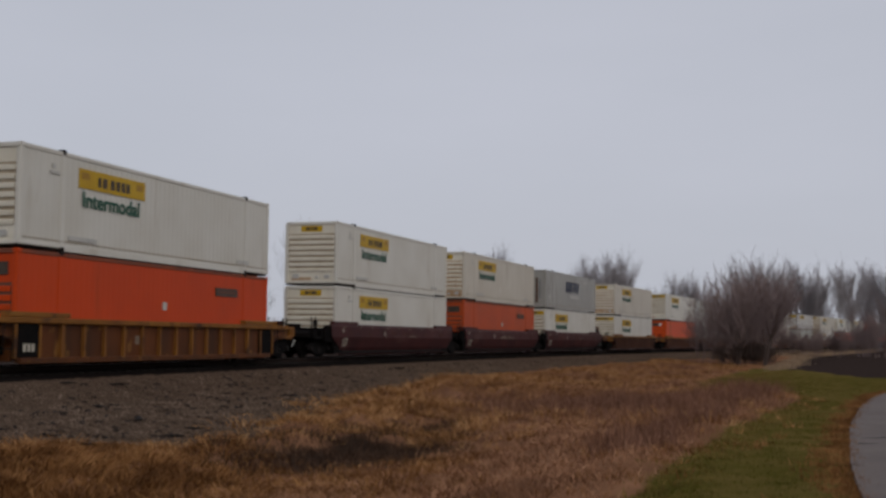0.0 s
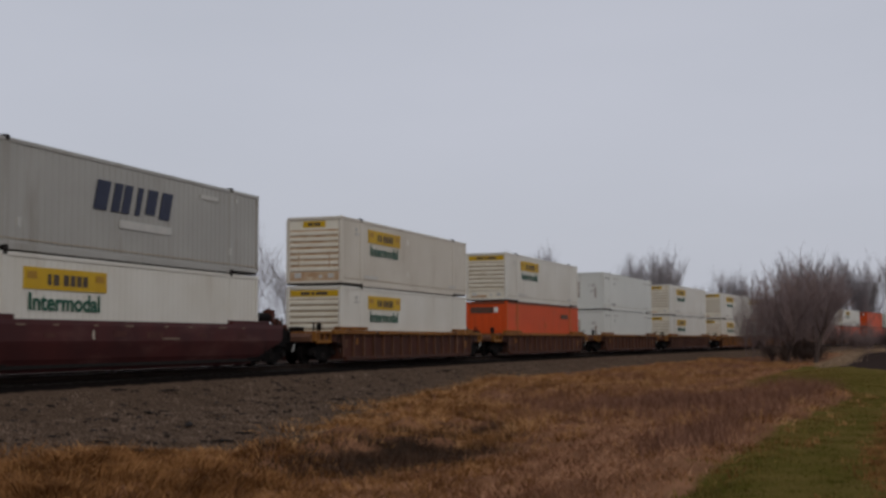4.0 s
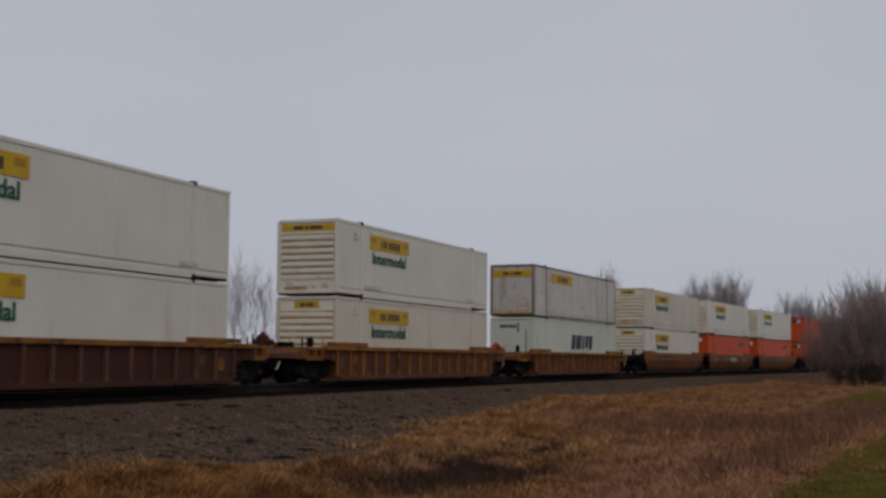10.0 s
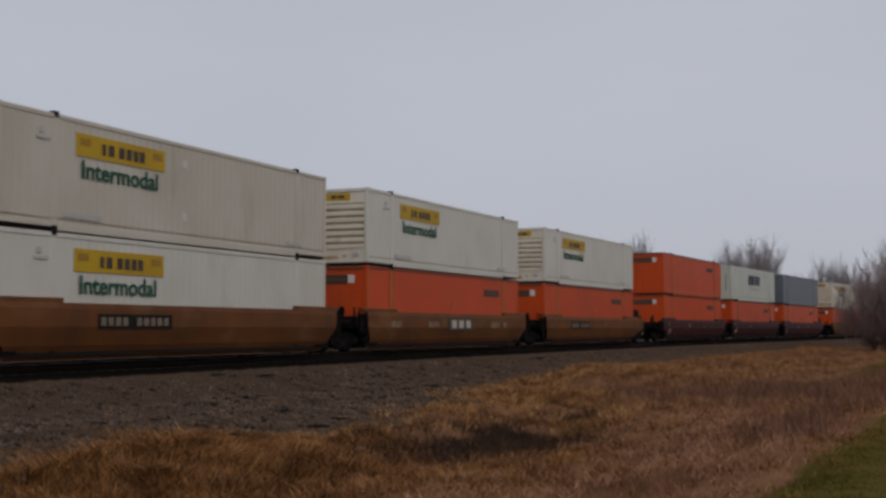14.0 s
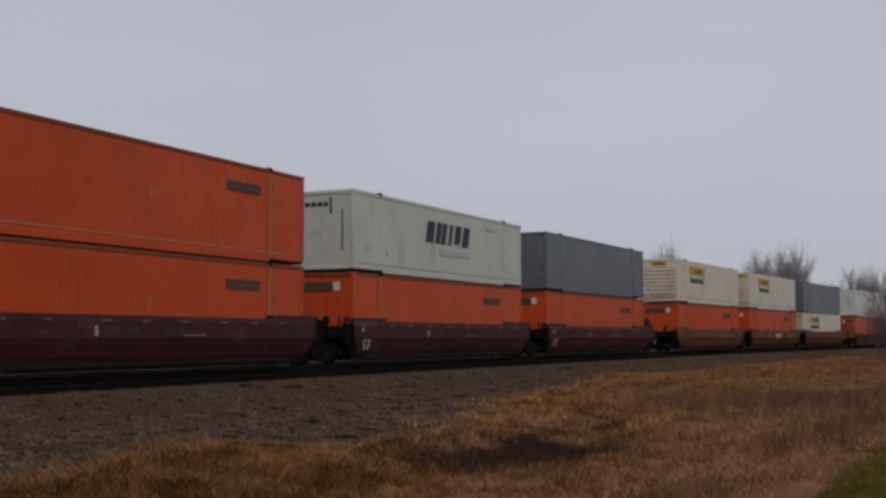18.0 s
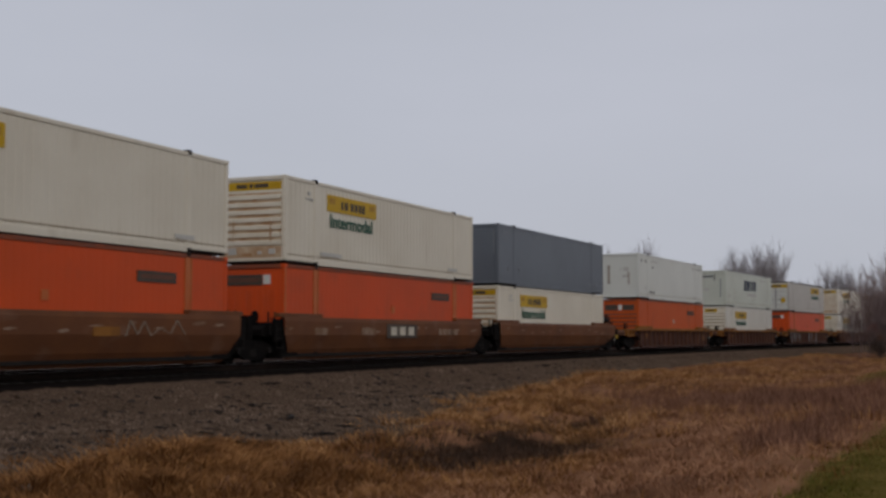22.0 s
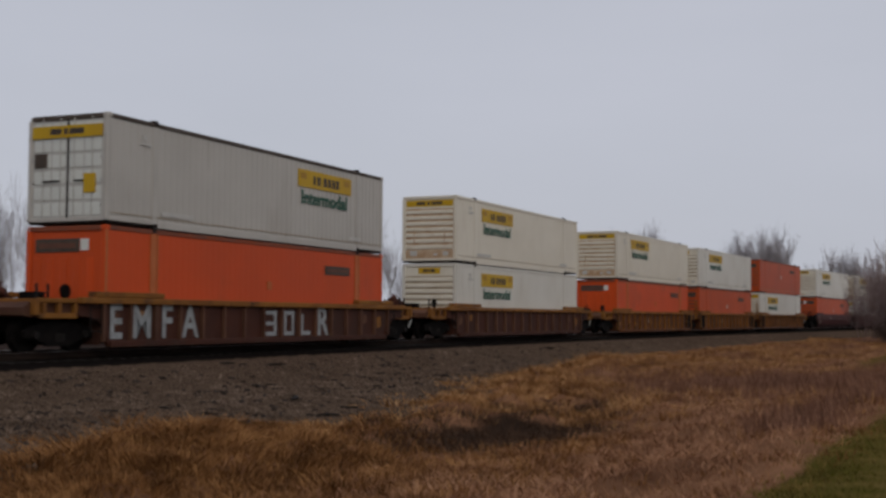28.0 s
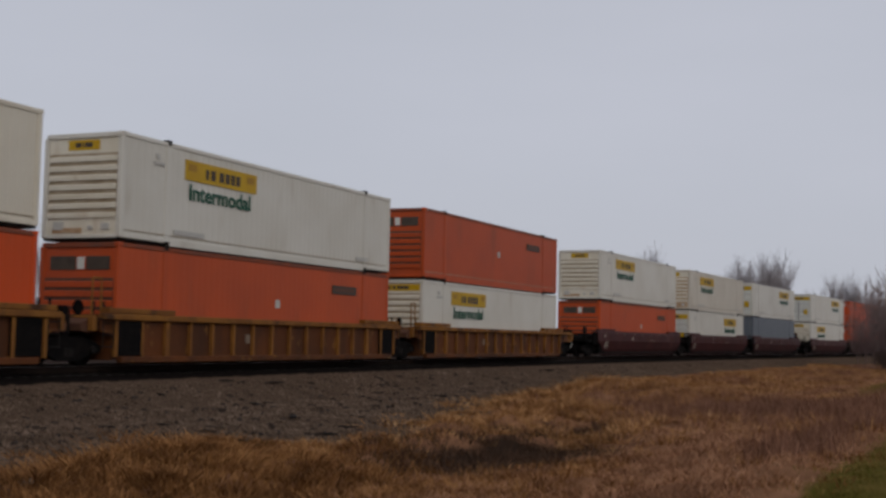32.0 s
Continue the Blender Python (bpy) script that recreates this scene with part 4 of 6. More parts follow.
def ribbed_well(label, paint, edge, ends, marks=0, dark_ends=False, bright_ribs=False, housing=False):
    """A well unit with ribbed sides."""
    c = tagged(new("well_car"), label, "rail car", "well cars of the train")
    part("floor", block(-1.30, 1.30, -HL - 0.1, HL + 0.1, 0.20, 0.30), M_STEEL, c)
    for s in (1, -1):
        arch = ((0.0, 0.88), (0.26, 0.86), (0.46, 0.76), (0.60, 0.58), (0.68, 0.36), (0.70, 0.13))
        lead, tail = [1.6 if end == "coupled" and side else 1.1 if end == "coupled" else 0.72 for side, end in enumerate(ends)]
        line = [(-HL - lead, 1.22)] + [(-HL - lead + a * lead / 0.72, z) for a, z in arch] + [(HL + tail - a * tail / 0.72, z) for a, z in arch[::-1]] + [(HL + tail, 1.22)]
        part("side_plate", prism(line, s * 1.335, s * 1.37), paint, c)
        for e in (1, -1):
            far = tail if e > 0 else lead
            part("arch_flange", prism([(e * (HL + far - a * far / 0.72), z) for a, z in arch] + [(e * (HL + far - a * far / 0.72 - 0.05), z + 0.05) for a, z in arch[::-1]], s * 1.36, s * 1.43), paint, c)
        part("top_chord", block(s * 1.325, s * 1.52, -HL - lead, HL + tail, 1.19, 1.35, 0.02), edge, c)
        part("bottom_chord", block(s * 1.325, s * 1.50, -HL + 0.02, HL - 0.02, 0.09, 0.25, 0.015), paint, c)
        for k in range(16) if s > 0 else ():
            y = -HL - 0.19 + k * 1.103
            wide = 0.05 if k not in (2, 13) else 0.085
            part("rib", prism([(y - wide, 0.24), (y + wide, 0.24), (y + wide, 1.20), (y - wide, 1.20)], s * 1.36, s * 1.47), M_CHORD if bright_ribs else M_RIB if paint is M_CAR_RED else paint, c)
        for k, (a, w, z0, z1) in enumerate(((-HL + 0.16, 0.34, 0.58, 0.98), (-HL + 1.30, 0.26, 0.74, 1.04), (HL - 1.72, 0.30, 0.66, 1.00), (HL - 0.62, 0.36, 0.50, 0.92))) if s > 0 and not dark_ends else ():
            part("placard", prism([(a, z0), (a + w * 0.9, z0 + 0.03), (a + w, z1 - 0.05), (a + w * 0.6, z1), (a + 0.03, z1 - 0.03)], 1.36, 1.378), (M_RIB, M_CHORD)[k % 2], c, "scuffed placard holder")
        if s > 0 and dark_ends:      # tarred panels beside the joints between units, and on a lone car
            lone = ends[0] == ends[1] == "coupled"
            for end, a in zip(ends, (-HL - 0.12, HL - 0.95)):
                for d in (0.26, 0.46, 0.66) if a < 0 and lone else ():
                    part("stencil_bar", block(1.45, 1.460, a + d, a + d + 0.13, 0.42, 0.64), M_STENCIL, c)
                if end != "coupled" or lone:
                    part("end_panel", block(1.36, 1.455, a, a + 1.05, 0.27, 1.18, 0.01), M_GREASE, c, "black end panel")
            part("stencil_bar", block(1.36, 1.376, -HL + 6.1, -HL + 6.35, 0.62, 0.88), M_DULLPRINT, c)
        part("hose_bracket", block(s * 1.30, s * 1.46, HL - 3.0, HL - 2.3, 0.0, 0.12), M_GREASE, c)
    if marks:      # large sprayed letters between the ribs
        for k, ch in enumerate("EMFA"):
            part("graffiti_letter", GRAFFITI[ch], M_CHALK, c, "pale sprayed letter", side_at(1.374, -HL + 0.36 + k * 1.103, 0.70) @ Matrix.Diagonal((0.86, 0.95, 1, 1)))
        strokes = ((7.76, 0.62, 0.30, 0.42), (7.76, 0.62, 0.62, 0.74), (7.76, 0.62, 0.96, 1.08), (8.24, 0.14, 0.42, 0.62), (8.24, 0.14, 0.74, 0.96),
                   (8.86, 0.62, 0.30, 0.42), (8.86, 0.62, 0.96, 1.08), (8.86, 0.14, 0.42, 0.96), (9.34, 0.14, 0.42, 0.96), (9.95, 0.62, 0.30, 0.43), (9.95, 0.14, 0.43, 0.98))
        for a, w, z0, z1 in strokes:
            part("graffiti_stroke", block(1.36, 1.376, -HL + a, -HL + a + w, z0, z1), M_CHALK, c)
        part("graffiti_letter", GRAFFITI["R"], M_CHALK, c, "pale sprayed letter", side_at(1.374, -HL + 11.40, 0.70))
    if ends[0] == "coupled":
        brake_valve(c, -0.2 if housing else -0.8, -HL - (1.9 if housing else 1.75), M_DULL if housing else M_VALVE, "orange-red brake housing" if housing else "dark rusty brake valve")
    guides(c, edge)
    fit_ends(c, ends, paint, edge)
    return c


def fit_ends(c, ends, paint, edge):
    front, rear = ends
    if front == "coupled":
        end_gear(c, -1, paint, edge, 2.75, paint is M_GREASE)
        truck(c, -HL - 1.45)
        coupler(c, -HL - 2.6, -1)
    else:
        end_gear(c, -1, paint, edge, 1.15, False)
        truck(c, -HL - 1.60)
        bm = bmesh.new()
        box(bm, 0.62, 1.02, -HL - 1.80, -HL - 1.42, 0.72, 1.52)
        part("brake_housing", bevelled(bm, 0.06, 2), M_GREASE, c, "black brake housing over the joint")
        if edge is not M_GREASE:
            bm = bmesh.new()
            for d in (0.50, 0.86):
                rod(bm, (1.18, -HL - d, 1.22), (1.18, -HL - d, 2.25), 0.026, sides=6)
            rod(bm, (1.18, -HL - 0.50, 2.25), (1.18, -HL - 0.86, 2.25), 0.026, sides=6)
            part("grab_rail", bm, edge, c, "ochre grab rail")
    if rear == "coupled":
        end_gear(c, 1, paint, edge, 2.75, paint is M_GREASE)
        truck(c, HL + 1.45)
        coupler(c, HL + 2.6, 1)
    else:
        end_gear(c, 1, paint, edge, 1.15, False)


def smooth_well(label, paint, ends, number=True, board=False, scrawl=False, flagged=False, faded=False):
    """A well unit with smooth plate sides, cut back at the ends."""
    c = tagged(new("well_car"), label, "rail car", "well cars of the train")
    part("floor", block(-1.30, 1.30, -HL - 0.1, HL + 0.1, 0.20, 0.30), M_STEEL, c)
    for s in (1, -1):
        bm = bmesh.new()
        lead, tail = (1.05 if ends[0] == "coupled" else 0.36), (1.6 if ends[1] == "coupled" else 0.42)
        levels = ((1.43, 1.335, 1.0, 1.0), (1.50, 1.49, 1.0, 1.0), (1.36, 1.52, 1.0, 1.0), (0.92, 1.517, 0.90, 0.94), (0.84, 1.495, 0.74, 0.84), (0.45, 1.370, -0.25, 0.10), (0.28, 1.275, -0.38, -0.18), (0.10, 1.17, -0.45, -0.25))
        cols = 24
        grid = [[bm.verts.new((s * x, (-HL - lead * f) + (LENGTH + lead * f + tail * r) * k / cols, z)) for k in range(cols + 1)] for z, x, f, r in levels]
        for a, b in zip(grid, grid[1:]):
            for k in range(cols):
                bm.faces.new((a[k], a[k + 1], b[k + 1], b[k]))
        part("side_plate", bm, paint, c)
        for a, b in ((-HL - 0.62, -HL + 2.25), (HL - 2.25, HL + 0.62)):
            part("corner_ledge", block(s * 1.25, s * 1.47, a, b, 1.48, 1.62, 0.015), paint, c)
        for e in (1, -1):
            part("end_side_plate", block(s * 1.30, s * 1.42, e * (HL + 0.24), e * (HL + (tail if e > 0 else lead) + 0.45), 0.70, 1.42, 0.02), M_GREASE, c, "black end plate")
            # Black sheet added to hide the load and keep this corner dark.
            part("end_filler", block(s * 1.297, s * 1.312, e * (HL - 0.80), e * (HL + 0.24), 0.24, 0.95), M_GREASE, c)
    x = 1.522
    if number:
        part("number", WORD_53, M_STENCIL, c, "pale stencilled number", Matrix.Translation((1.453, -HL + 0.62, 0.66)) @ Matrix.Rotation(radians(17.8), 4, "Y") @ ON_SIDE @ Matrix(((0.86, -0.16, 0, 0), (0, 0.86, 0, 0), (0, 0, 1, 0), (0, 0, 0, 1))))
    if number:
        for k in range(9):
            y = -HL + 0.4 + k * 1.75 + random.uniform(-0.3, 0.3)
            part("stencil_bar", block(1.47, 1.526, y, y + random.uniform(0.15, 0.5), 1.34, 1.38), M_DULLPRINT, c)
        part("stencil_bar", block(1.44, x + 0.006, -HL + 0.26, -HL + 0.36, 1.12, 1.28), M_STENCIL, c)
        for y, z, w, h in ((1.1, 1.02, 0.3, 0.2), (3.4, 1.02, 0.5, 0.12), (6.6, 1.05, 0.7, 0.16), (8.4, 1.0, 0.9, 0.2), (11.6, 1.04, 0.4, 0.12), (14.2, 0.98, 0.6, 0.22)):
            part("wear_patch", block(1.44, x + 0.003, -HL + y, -HL + y + w, z, z + h), worn_maroon(), c)
        part("stencil_bar", block(1.44, x + 0.006, -HL + 9.3, -HL + 10.3, 0.97, 1.02), M_DULLPRINT, c)
        for y, z, w, h in ((-HL + 5.6, 0.98, 0.08, 0.24),):
            part("stencil_bar", block(1.44, x + 0.006, y, y + w, z, z + h), M_STENCIL, c)
    if board:
        part("logo_board", block(1.44, x + 0.010, -HL + 7.05, -HL + 9.75, 0.80, 1.32), M_INK, c, "black logo board with pale blocks")
        for a in (0.35, 1.12, 1.90):
            part("logo_block", block(x + 0.008, x + 0.016, -HL + 7.05 + a, -HL + 7.05 + a + 0.50, 0.90, 1.22), M_STENCIL, c)
        for y, w in ((1.6, 0.9), (5.0, 1.1), (11.9, 2.0), (13.0, 0.5)):
            part("wear_patch", block(1.46, x + 0.004, -HL + y, -HL + y + w, 0.92, 1.16), worn_tan(), c)
    if paint is M_CAR_BROWN:
        rnd = random.Random(int(len(label)))
        for k in range(11):
            y, z, w, h = -HL + 0.3 + k * 1.5 + rnd.uniform(-0.5, 0.5), rnd.uniform(0.98, 1.24), rnd.uniform(0.25, 0.8), rnd.uniform(0.03, 0.10)
            part("scuff", prism([(y, z), (y + w * 0.4, z - h * 0.4), (y + w, z + h * 0.3), (y + w * 0.8, z + h), (y + w * 0.3, z + h * 0.8)], 1.46, 1.5235), worn_tan(), c)
    if scrawl:
        part("ochre_patch", block(1.45, x + 0.004, -HL + 9.6, -HL + 10.7, 0.88, 1.12), M_CHORD, c, "ochre paint patch")
        zig = [(10.9, 0.88), (11.1, 1.3), (11.4, 0.92), (11.7, 1.27), (12.0, 0.88), (12.4, 1.10), (12.9, 0.94), (13.2, 1.32), (13.6, 0.92)]
        for (y0, z0), (y1, z1) in zip(zig, zig[1:]):
            part("graffiti_stroke", prism([(-HL + y0, z0), (-HL + y0 + 0.07, z0), (-HL + y1 + 0.07, z1), (-HL + y1, z1)], 1.44, x + 0.006), M_DULLPRINT, c)
    if paint is M_CAR_TAN and not board:
        part("number_plate", block(1.45, 1.528, -HL + 3.5, -HL + 6.7, 0.86, 1.24), M_STEEL, c, "dark panel with dull print bars")
        for k in range(10):
            y = -HL + 3.62 + k * 0.30
            if k != 4:
                part("stencil_bar", block(1.46, 1.534, y, y + 0.2, 0.94, 1.16), M_DULLPRINT, c)
    fit_ends(c, ends, M_GREASE, M_GREASE)
    if ends[1] == "coupled":
        brake_set(c, 1)
    if faded:      # a worn slanted emblem over a long stroke
        for k in range(4):
            y = -1.0 + k * 0.62
            part("faded_emblem", prism([(y, 0.97), (y + 0.44, 0.985), (y + 0.56, 1.12), (y + 0.14, 1.12)], 1.46, x + 0.003), M_DULLPRINT, c)
        part("faded_stroke", prism([(-1.35, 0.93), (1.25, 0.935), (1.40, 0.955), (-1.25, 0.952)], 1.46, x + 0.003), M_DULLPRINT, c)
    if flagged:
        part("reflector", block(1.24, 1.375, HL + 2.15, HL + 2.55, 0.74, 0.92, 0.01), M_YELLOW, c, "yellow reflector")
    return c


WORN = []


def worn_maroon():
    if not WORN:
        WORN.append(material("scuffed_maroon_paint", (0.085, 0.038, 0.030), (0.052, 0.018, 0.016), 0.7, scale=3, spec=0.1))
    return WORN[0]


def worn_tan():
    worn_rust()
    if len(TAN) < 5:
        TAN.append(material("scuffed_tan_paint", (0.24, 0.16, 0.11), (0.17, 0.095, 0.055), 0.75, scale=3, spread=(0.42, 0.55)))
    return TAN[4]


# ---- the setting: one sheet of ground, the track ----
def spaced(*runs):
    out = []
    for a, b, step in runs:
        n = max(1, round((b - a) / step))
        out += [a + (b - a) * k / n for k in range(n)]
    return out + [runs[-1][1]]


def gravel_edge(y):
    return float(np.interp(y, (0, 11, 12.2, 13.9, 17, 19, 21, 24, 26, 32, 40, 53, 69, 90, 110, 200), (12.6, 11.8, 11.0, 10.0, 9.7, 9.5, 10.9, 11.0, 10.5, 9.4, 8.2, 6.6, 6.0, 6.3, 6.5, 6.0)))


def lawn_edge(y):
    """x where the mown grass begins."""
    return float(np.interp(y, (0, 13.7, 17.6, 22.8, 28.5, 36.8, 38.8, 42.3, 45, 70, 95, 110, 200), (-1.9, -1.46, -1.09, -0.61, 0.12, 1.2, 1.1, -0.6, -2.3, -2.6, -0.5, 2.0, 12.0)))


def field_left(y):
    """x where the ploughed field begins."""
    return float(np.interp(y, (58, 60, 67, 81.7, 131, 185, 340), (6.3, 5.7, 4.0, 1.94, 4.0, 7.2, 16.0)))


PATH_Y = (-40, 0, 13.5, 17.3, 24.5, 31, 36, 41.5, 48, 56)
PATH_X = (2.2, 0.9, 1.05, 1.2, 1.7, 2.35, 2.95, 3.8, 5.8, 9.8)


def path_left(y):
    return float(np.interp(y, PATH_Y, PATH_X))


def soft_step(v, w):
    return min(1.0, max(0.0, 0.5 + v / w))


def weedy(x, y):
    """The darker, weed-grown line of the ditch: across the verge and along the lawn."""
    across = math.exp(-(((x + 4.2) / 4.2) ** 2 + ((y - 36.0 + 0.5 * (x + 4.2)) / 5.2) ** 2))
    along = math.exp(-((x - lawn_edge(y) + 0.95) / 0.5) ** 2) * soft_step(y - 18.5, 2) * soft_step(43.5 - y, 1.5)
    tip = math.exp(-(((x - 0.2) / 0.9) ** 2 + ((y - 37.6) / 1.8) ** 2))      # the end of the ditch
    return max(across, 0.9 * along, tip)


def build_ground():
    us = spaced((-1500, -200, 260), (-200, -30, 34), (-30, -4, 2.6), (-4, 2, 0.5), (2, 3.2, 0.1), (3.2, 8, 0.4), (8, 22, 0.22), (22, 26, 0.4), (26, 40, 2), (40, 200, 32), (200, 1500, 260))
    ys = spaced((-300, -20, 56), (-20, 8, 2), (8, 44, 0.3), (44, 60, 0.5), (60, 130, 1.6), (130, 200, 5), (200, 300, 10), (300, 2600, 230))
    verts, layers = [], {"lawn": [], "gravel": [], "oily_shadow": [], "soil": [], "wet": []}
    for y in ys:
        for u in us:
            x = centre(y) + u
            verts.append((x, y, ground_z(x, y)))
            g = min(soft_step(gravel_edge(y) - u, 1.6), soft_step(u + 13, 1.5))
            layers["gravel"].append(g)
            # Painted shadow band along the rails, wider on the far side.
            layers["oily_shadow"].append(soft_step((2.62 if u > 0 else 3.4) - abs(u), 0.4))
            layers["lawn"].append(soft_step(x - lawn_edge(y) - 0.1, 0.9) * soft_step(u - 12, 2) if y < 105 else 0.0)
            # Beyond the track the soil tone is added to darken gaps under the cars.
            layers["soil"].append(min(soft_step(y - 60, 2.5), soft_step(x - field_left(y), 1.2), soft_step(185 + 6.2 * max(0.0, x - 7.2) - y, 8)) if u > 0 else min(soft_step(-6 - u, 2), soft_step(u + 70, 8)))
            layers["wet"].append(max(0.9 * math.exp(-(((x + 7.35) / 1.6) ** 2 + ((y - 22.6) / 3.8) ** 2)), 0.62 * weedy(x, y)))
    w = len(us)
    faces = [(r * w + k, r * w + k + 1, (r + 1) * w + k + 1, (r + 1) * w + k) for r in range(len(ys) - 1) for k in range(w - 1)]
    me = stuff_mesh("ground", verts, faces, M_GROUND)
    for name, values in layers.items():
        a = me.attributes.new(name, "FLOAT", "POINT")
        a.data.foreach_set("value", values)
    for p in me.polygons:
        p.use_smooth = True
    return tagged(new("ground", me), "gravel, dry verge, lawn and ploughed field", "ground", kind="structure")


build_ground()


def sweep(section, ys):
    """A cross section in (u, z) carried along the track."""
    bm = bmesh.new()
    rings = []
    for y in ys:
        rings.append([bm.verts.new((centre(y) + u, y, z)) for u, z in section])
    for a, b in zip(rings, rings[1:]):
        for k in range(len(section)):
            j = (k + 1) % len(section)
            bm.faces.new((a[k], a[j], b[j], b[k]))
    bm.faces.new(rings[0])
    bm.faces.new(rings[-1][::-1])
    return bm


track = tagged(new("railway_track"), "steel rails on dark wooden ties in ballast", "railway track", kind="structure")
track_ys = spaced((-30, 60, 3), (60, 300, 5), (300, 420, 20))
for s in (-0.755, 0.755):
    sec = ((s - 0.07, -0.17), (s + 0.07, -0.17), (s + 0.07, -0.155), (s + 0.012, -0.13), (s + 0.012, -0.045), (s + 0.036, -0.035), (s + 0.036, 0.0),
           (s - 0.036, 0.0), (s - 0.036, -0.035), (s - 0.012, -0.045), (s - 0.012, -0.13), (s - 0.07, -0.155))
    part("rail", sweep(sec, track_ys), M_RAIL, track, "worn steel rail")
    part("running_surface", sweep(((s - 0.030, 0.0), (s + 0.030, 0.0), (s + 0.030, 0.004), (s - 0.030, 0.004)), track_ys), M_POLISH, track, "polished rail head")


def build_path():
    """The paved path beyond the lawn."""
    bm = bmesh.new()
    left, right = [], []
    for k in range(60):
        y = -38 + k * 1.55
        slope = (path_left(y + 1) - path_left(y - 1)) / 2
        nx, ny = 1 / math.hypot(1, slope), -slope / math.hypot(1, slope)
        row = []
        for d in (0.0, 0.0, 1.3, 2.6, 2.6):
            x, yy = path_left(y) + nx * d, y + ny * d
            row.append((x, yy, ground_z(x, yy) + 0.045 + (0.02 if d == 1.3 else 0)))
        row[0] = (row[0][0] - 0.02, row[0][1], row[0][2] - 0.2)
        row[-1] = (row[-1][0] + 0.02, row[-1][1], row[-1][2] - 0.2)
        left.append([bm.verts.new(c) for c in row])
    for a, b in zip(left, left[1:]):
        for k in range(4):
            bm.faces.new((a[k], a[k + 1], b[k + 1], b[k]))
    me = mesh_of("path", bm, M_ASPHALT)
    return tagged(new("pavement", me), "worn grey asphalt path beside mown grass", "path", kind="structure")


PAVEMENT = build_path()
for k, (ya, yb) in enumerate(((21.9, 22.5), (20.7, 21.0))):      # sealed cracks across the path
    bm = bmesh.new()
    rows = []
    for j in range(9):
        f = j / 8
        y = ya + (yb - ya) * f + 0.10 * noise.noise((f * 4.0, k * 3.0, 2.0))
        x = path_left(y) + 0.12 + 1.9 * f
        z = ground_z(x, y) + 0.045 + 0.02 * min(1.0, (0.12 + 1.9 * f) / 1.3)
        rows.append([bm.verts.new((x, y + d, z + h)) for d, h in ((-0.035, -0.02), (-0.025, 0.008), (0.025, 0.008), (0.035, -0.02))])
    for p, q in zip(rows, rows[1:]):
        for c in range(3):
            bm.faces.new((p[c], p[c + 1], q[c + 1], q[c]))
    part("tar_seam", bm, M_TIE, PAVEMENT, "dark sealed crack")


# ---- vegetation ----
RNG = np.random.default_rng(7)


def blades(name, spots, heights, widths, lean, mat, label, category, way=None):
    """Grass as many thin bent blades. spots: n x 3."""
    n = len(spots)
    turn = RNG.uniform(0, 2 * np.pi, n)
    way = RNG.uniform(0, 2 * np.pi, n) if way is None else way + RNG.normal(0, 0.5, n)
    bow = RNG.uniform(0.2, 1.0, n) * lean * heights
    side = np.stack([np.cos(turn), np.sin(turn), np.zeros(n)], 1) * widths[:, None] / 2
    out = np.stack([np.cos(way), np.sin(way), np.zeros(n)], 1) * bow[:, None]
    up = np.array([0, 0, 1.0])
    h = heights[:, None]
    v = np.empty((n, 5, 3))
    v[:, 0], v[:, 1] = spots - side, spots + side
    mid = spots + out * 0.35 + up * h * 0.6
    v[:, 2], v[:, 3] = mid - side * 0.7, mid + side * 0.7
    v[:, 4] = spots + out + up * h * np.where(RNG.random(n) < 0.8, 1.0, 0.75)[:, None]
    base = (np.arange(n) * 5)[:, None]
    me = bpy.data.meshes.new(name)
    me.vertices.add(n * 5)
    me.vertices.foreach_set("co", v.ravel())
    loops = np.concatenate([base + np.array([0, 1, 3, 2]), base + np.array([2, 3, 4])], 1).ravel()
    me.loops.add(len(loops))
    me.loops.foreach_set("vertex_index", loops.astype(np.int32))
    me.polygons.add(n * 2)
    starts = ((np.arange(n) * 7)[:, None] + np.array([0, 4])).ravel()
    me.polygons.foreach_set("loop_start", starts.astype(np.int32))
    me.update(calc_edges=True)
    me.materials.append(mat)
    return tagged(new(name, me), label, category, kind="stuff")


def scatter(count, y0, y1, u0, u1, keep, power=1.0):
    """Places on the ground, thinning out with distance."""
    out = []
    while len(out) < count:
        y = y0 + (y1 - y0) * random.random() ** power
        x = centre(y) + random.uniform(u0, u1)
        k = keep(x, y, x - centre(y))
        if random.random() < k:
            out.append((x, y, ground_z(x, y)))
    return out


def tufts(places, per, spread):
    p = np.repeat(np.array(places), per, axis=0)
    p[:, :2] += RNG.normal(0, spread, (len(p), 2))
    p[:, 2] -= 0.02
    return p


def hollow(x, y, wide=1.0):
    main = 1.3 * math.exp(-(((x + 7.35 - 0.5 * (wide - 1)) / (1.85 * wide)) ** 2 + ((y - 22.6 + 2.0 * (wide - 1)) / (4.4 * wide)) ** 2))
    # the arm is tussock shadow, given as a streak of dark weeds
    arm = 0.75 * math.exp(-(((x + 7.6) / 1.0) ** 2 + ((y - 29.5) / 3.4) ** 2))
    return min(1.0, max(main, arm))


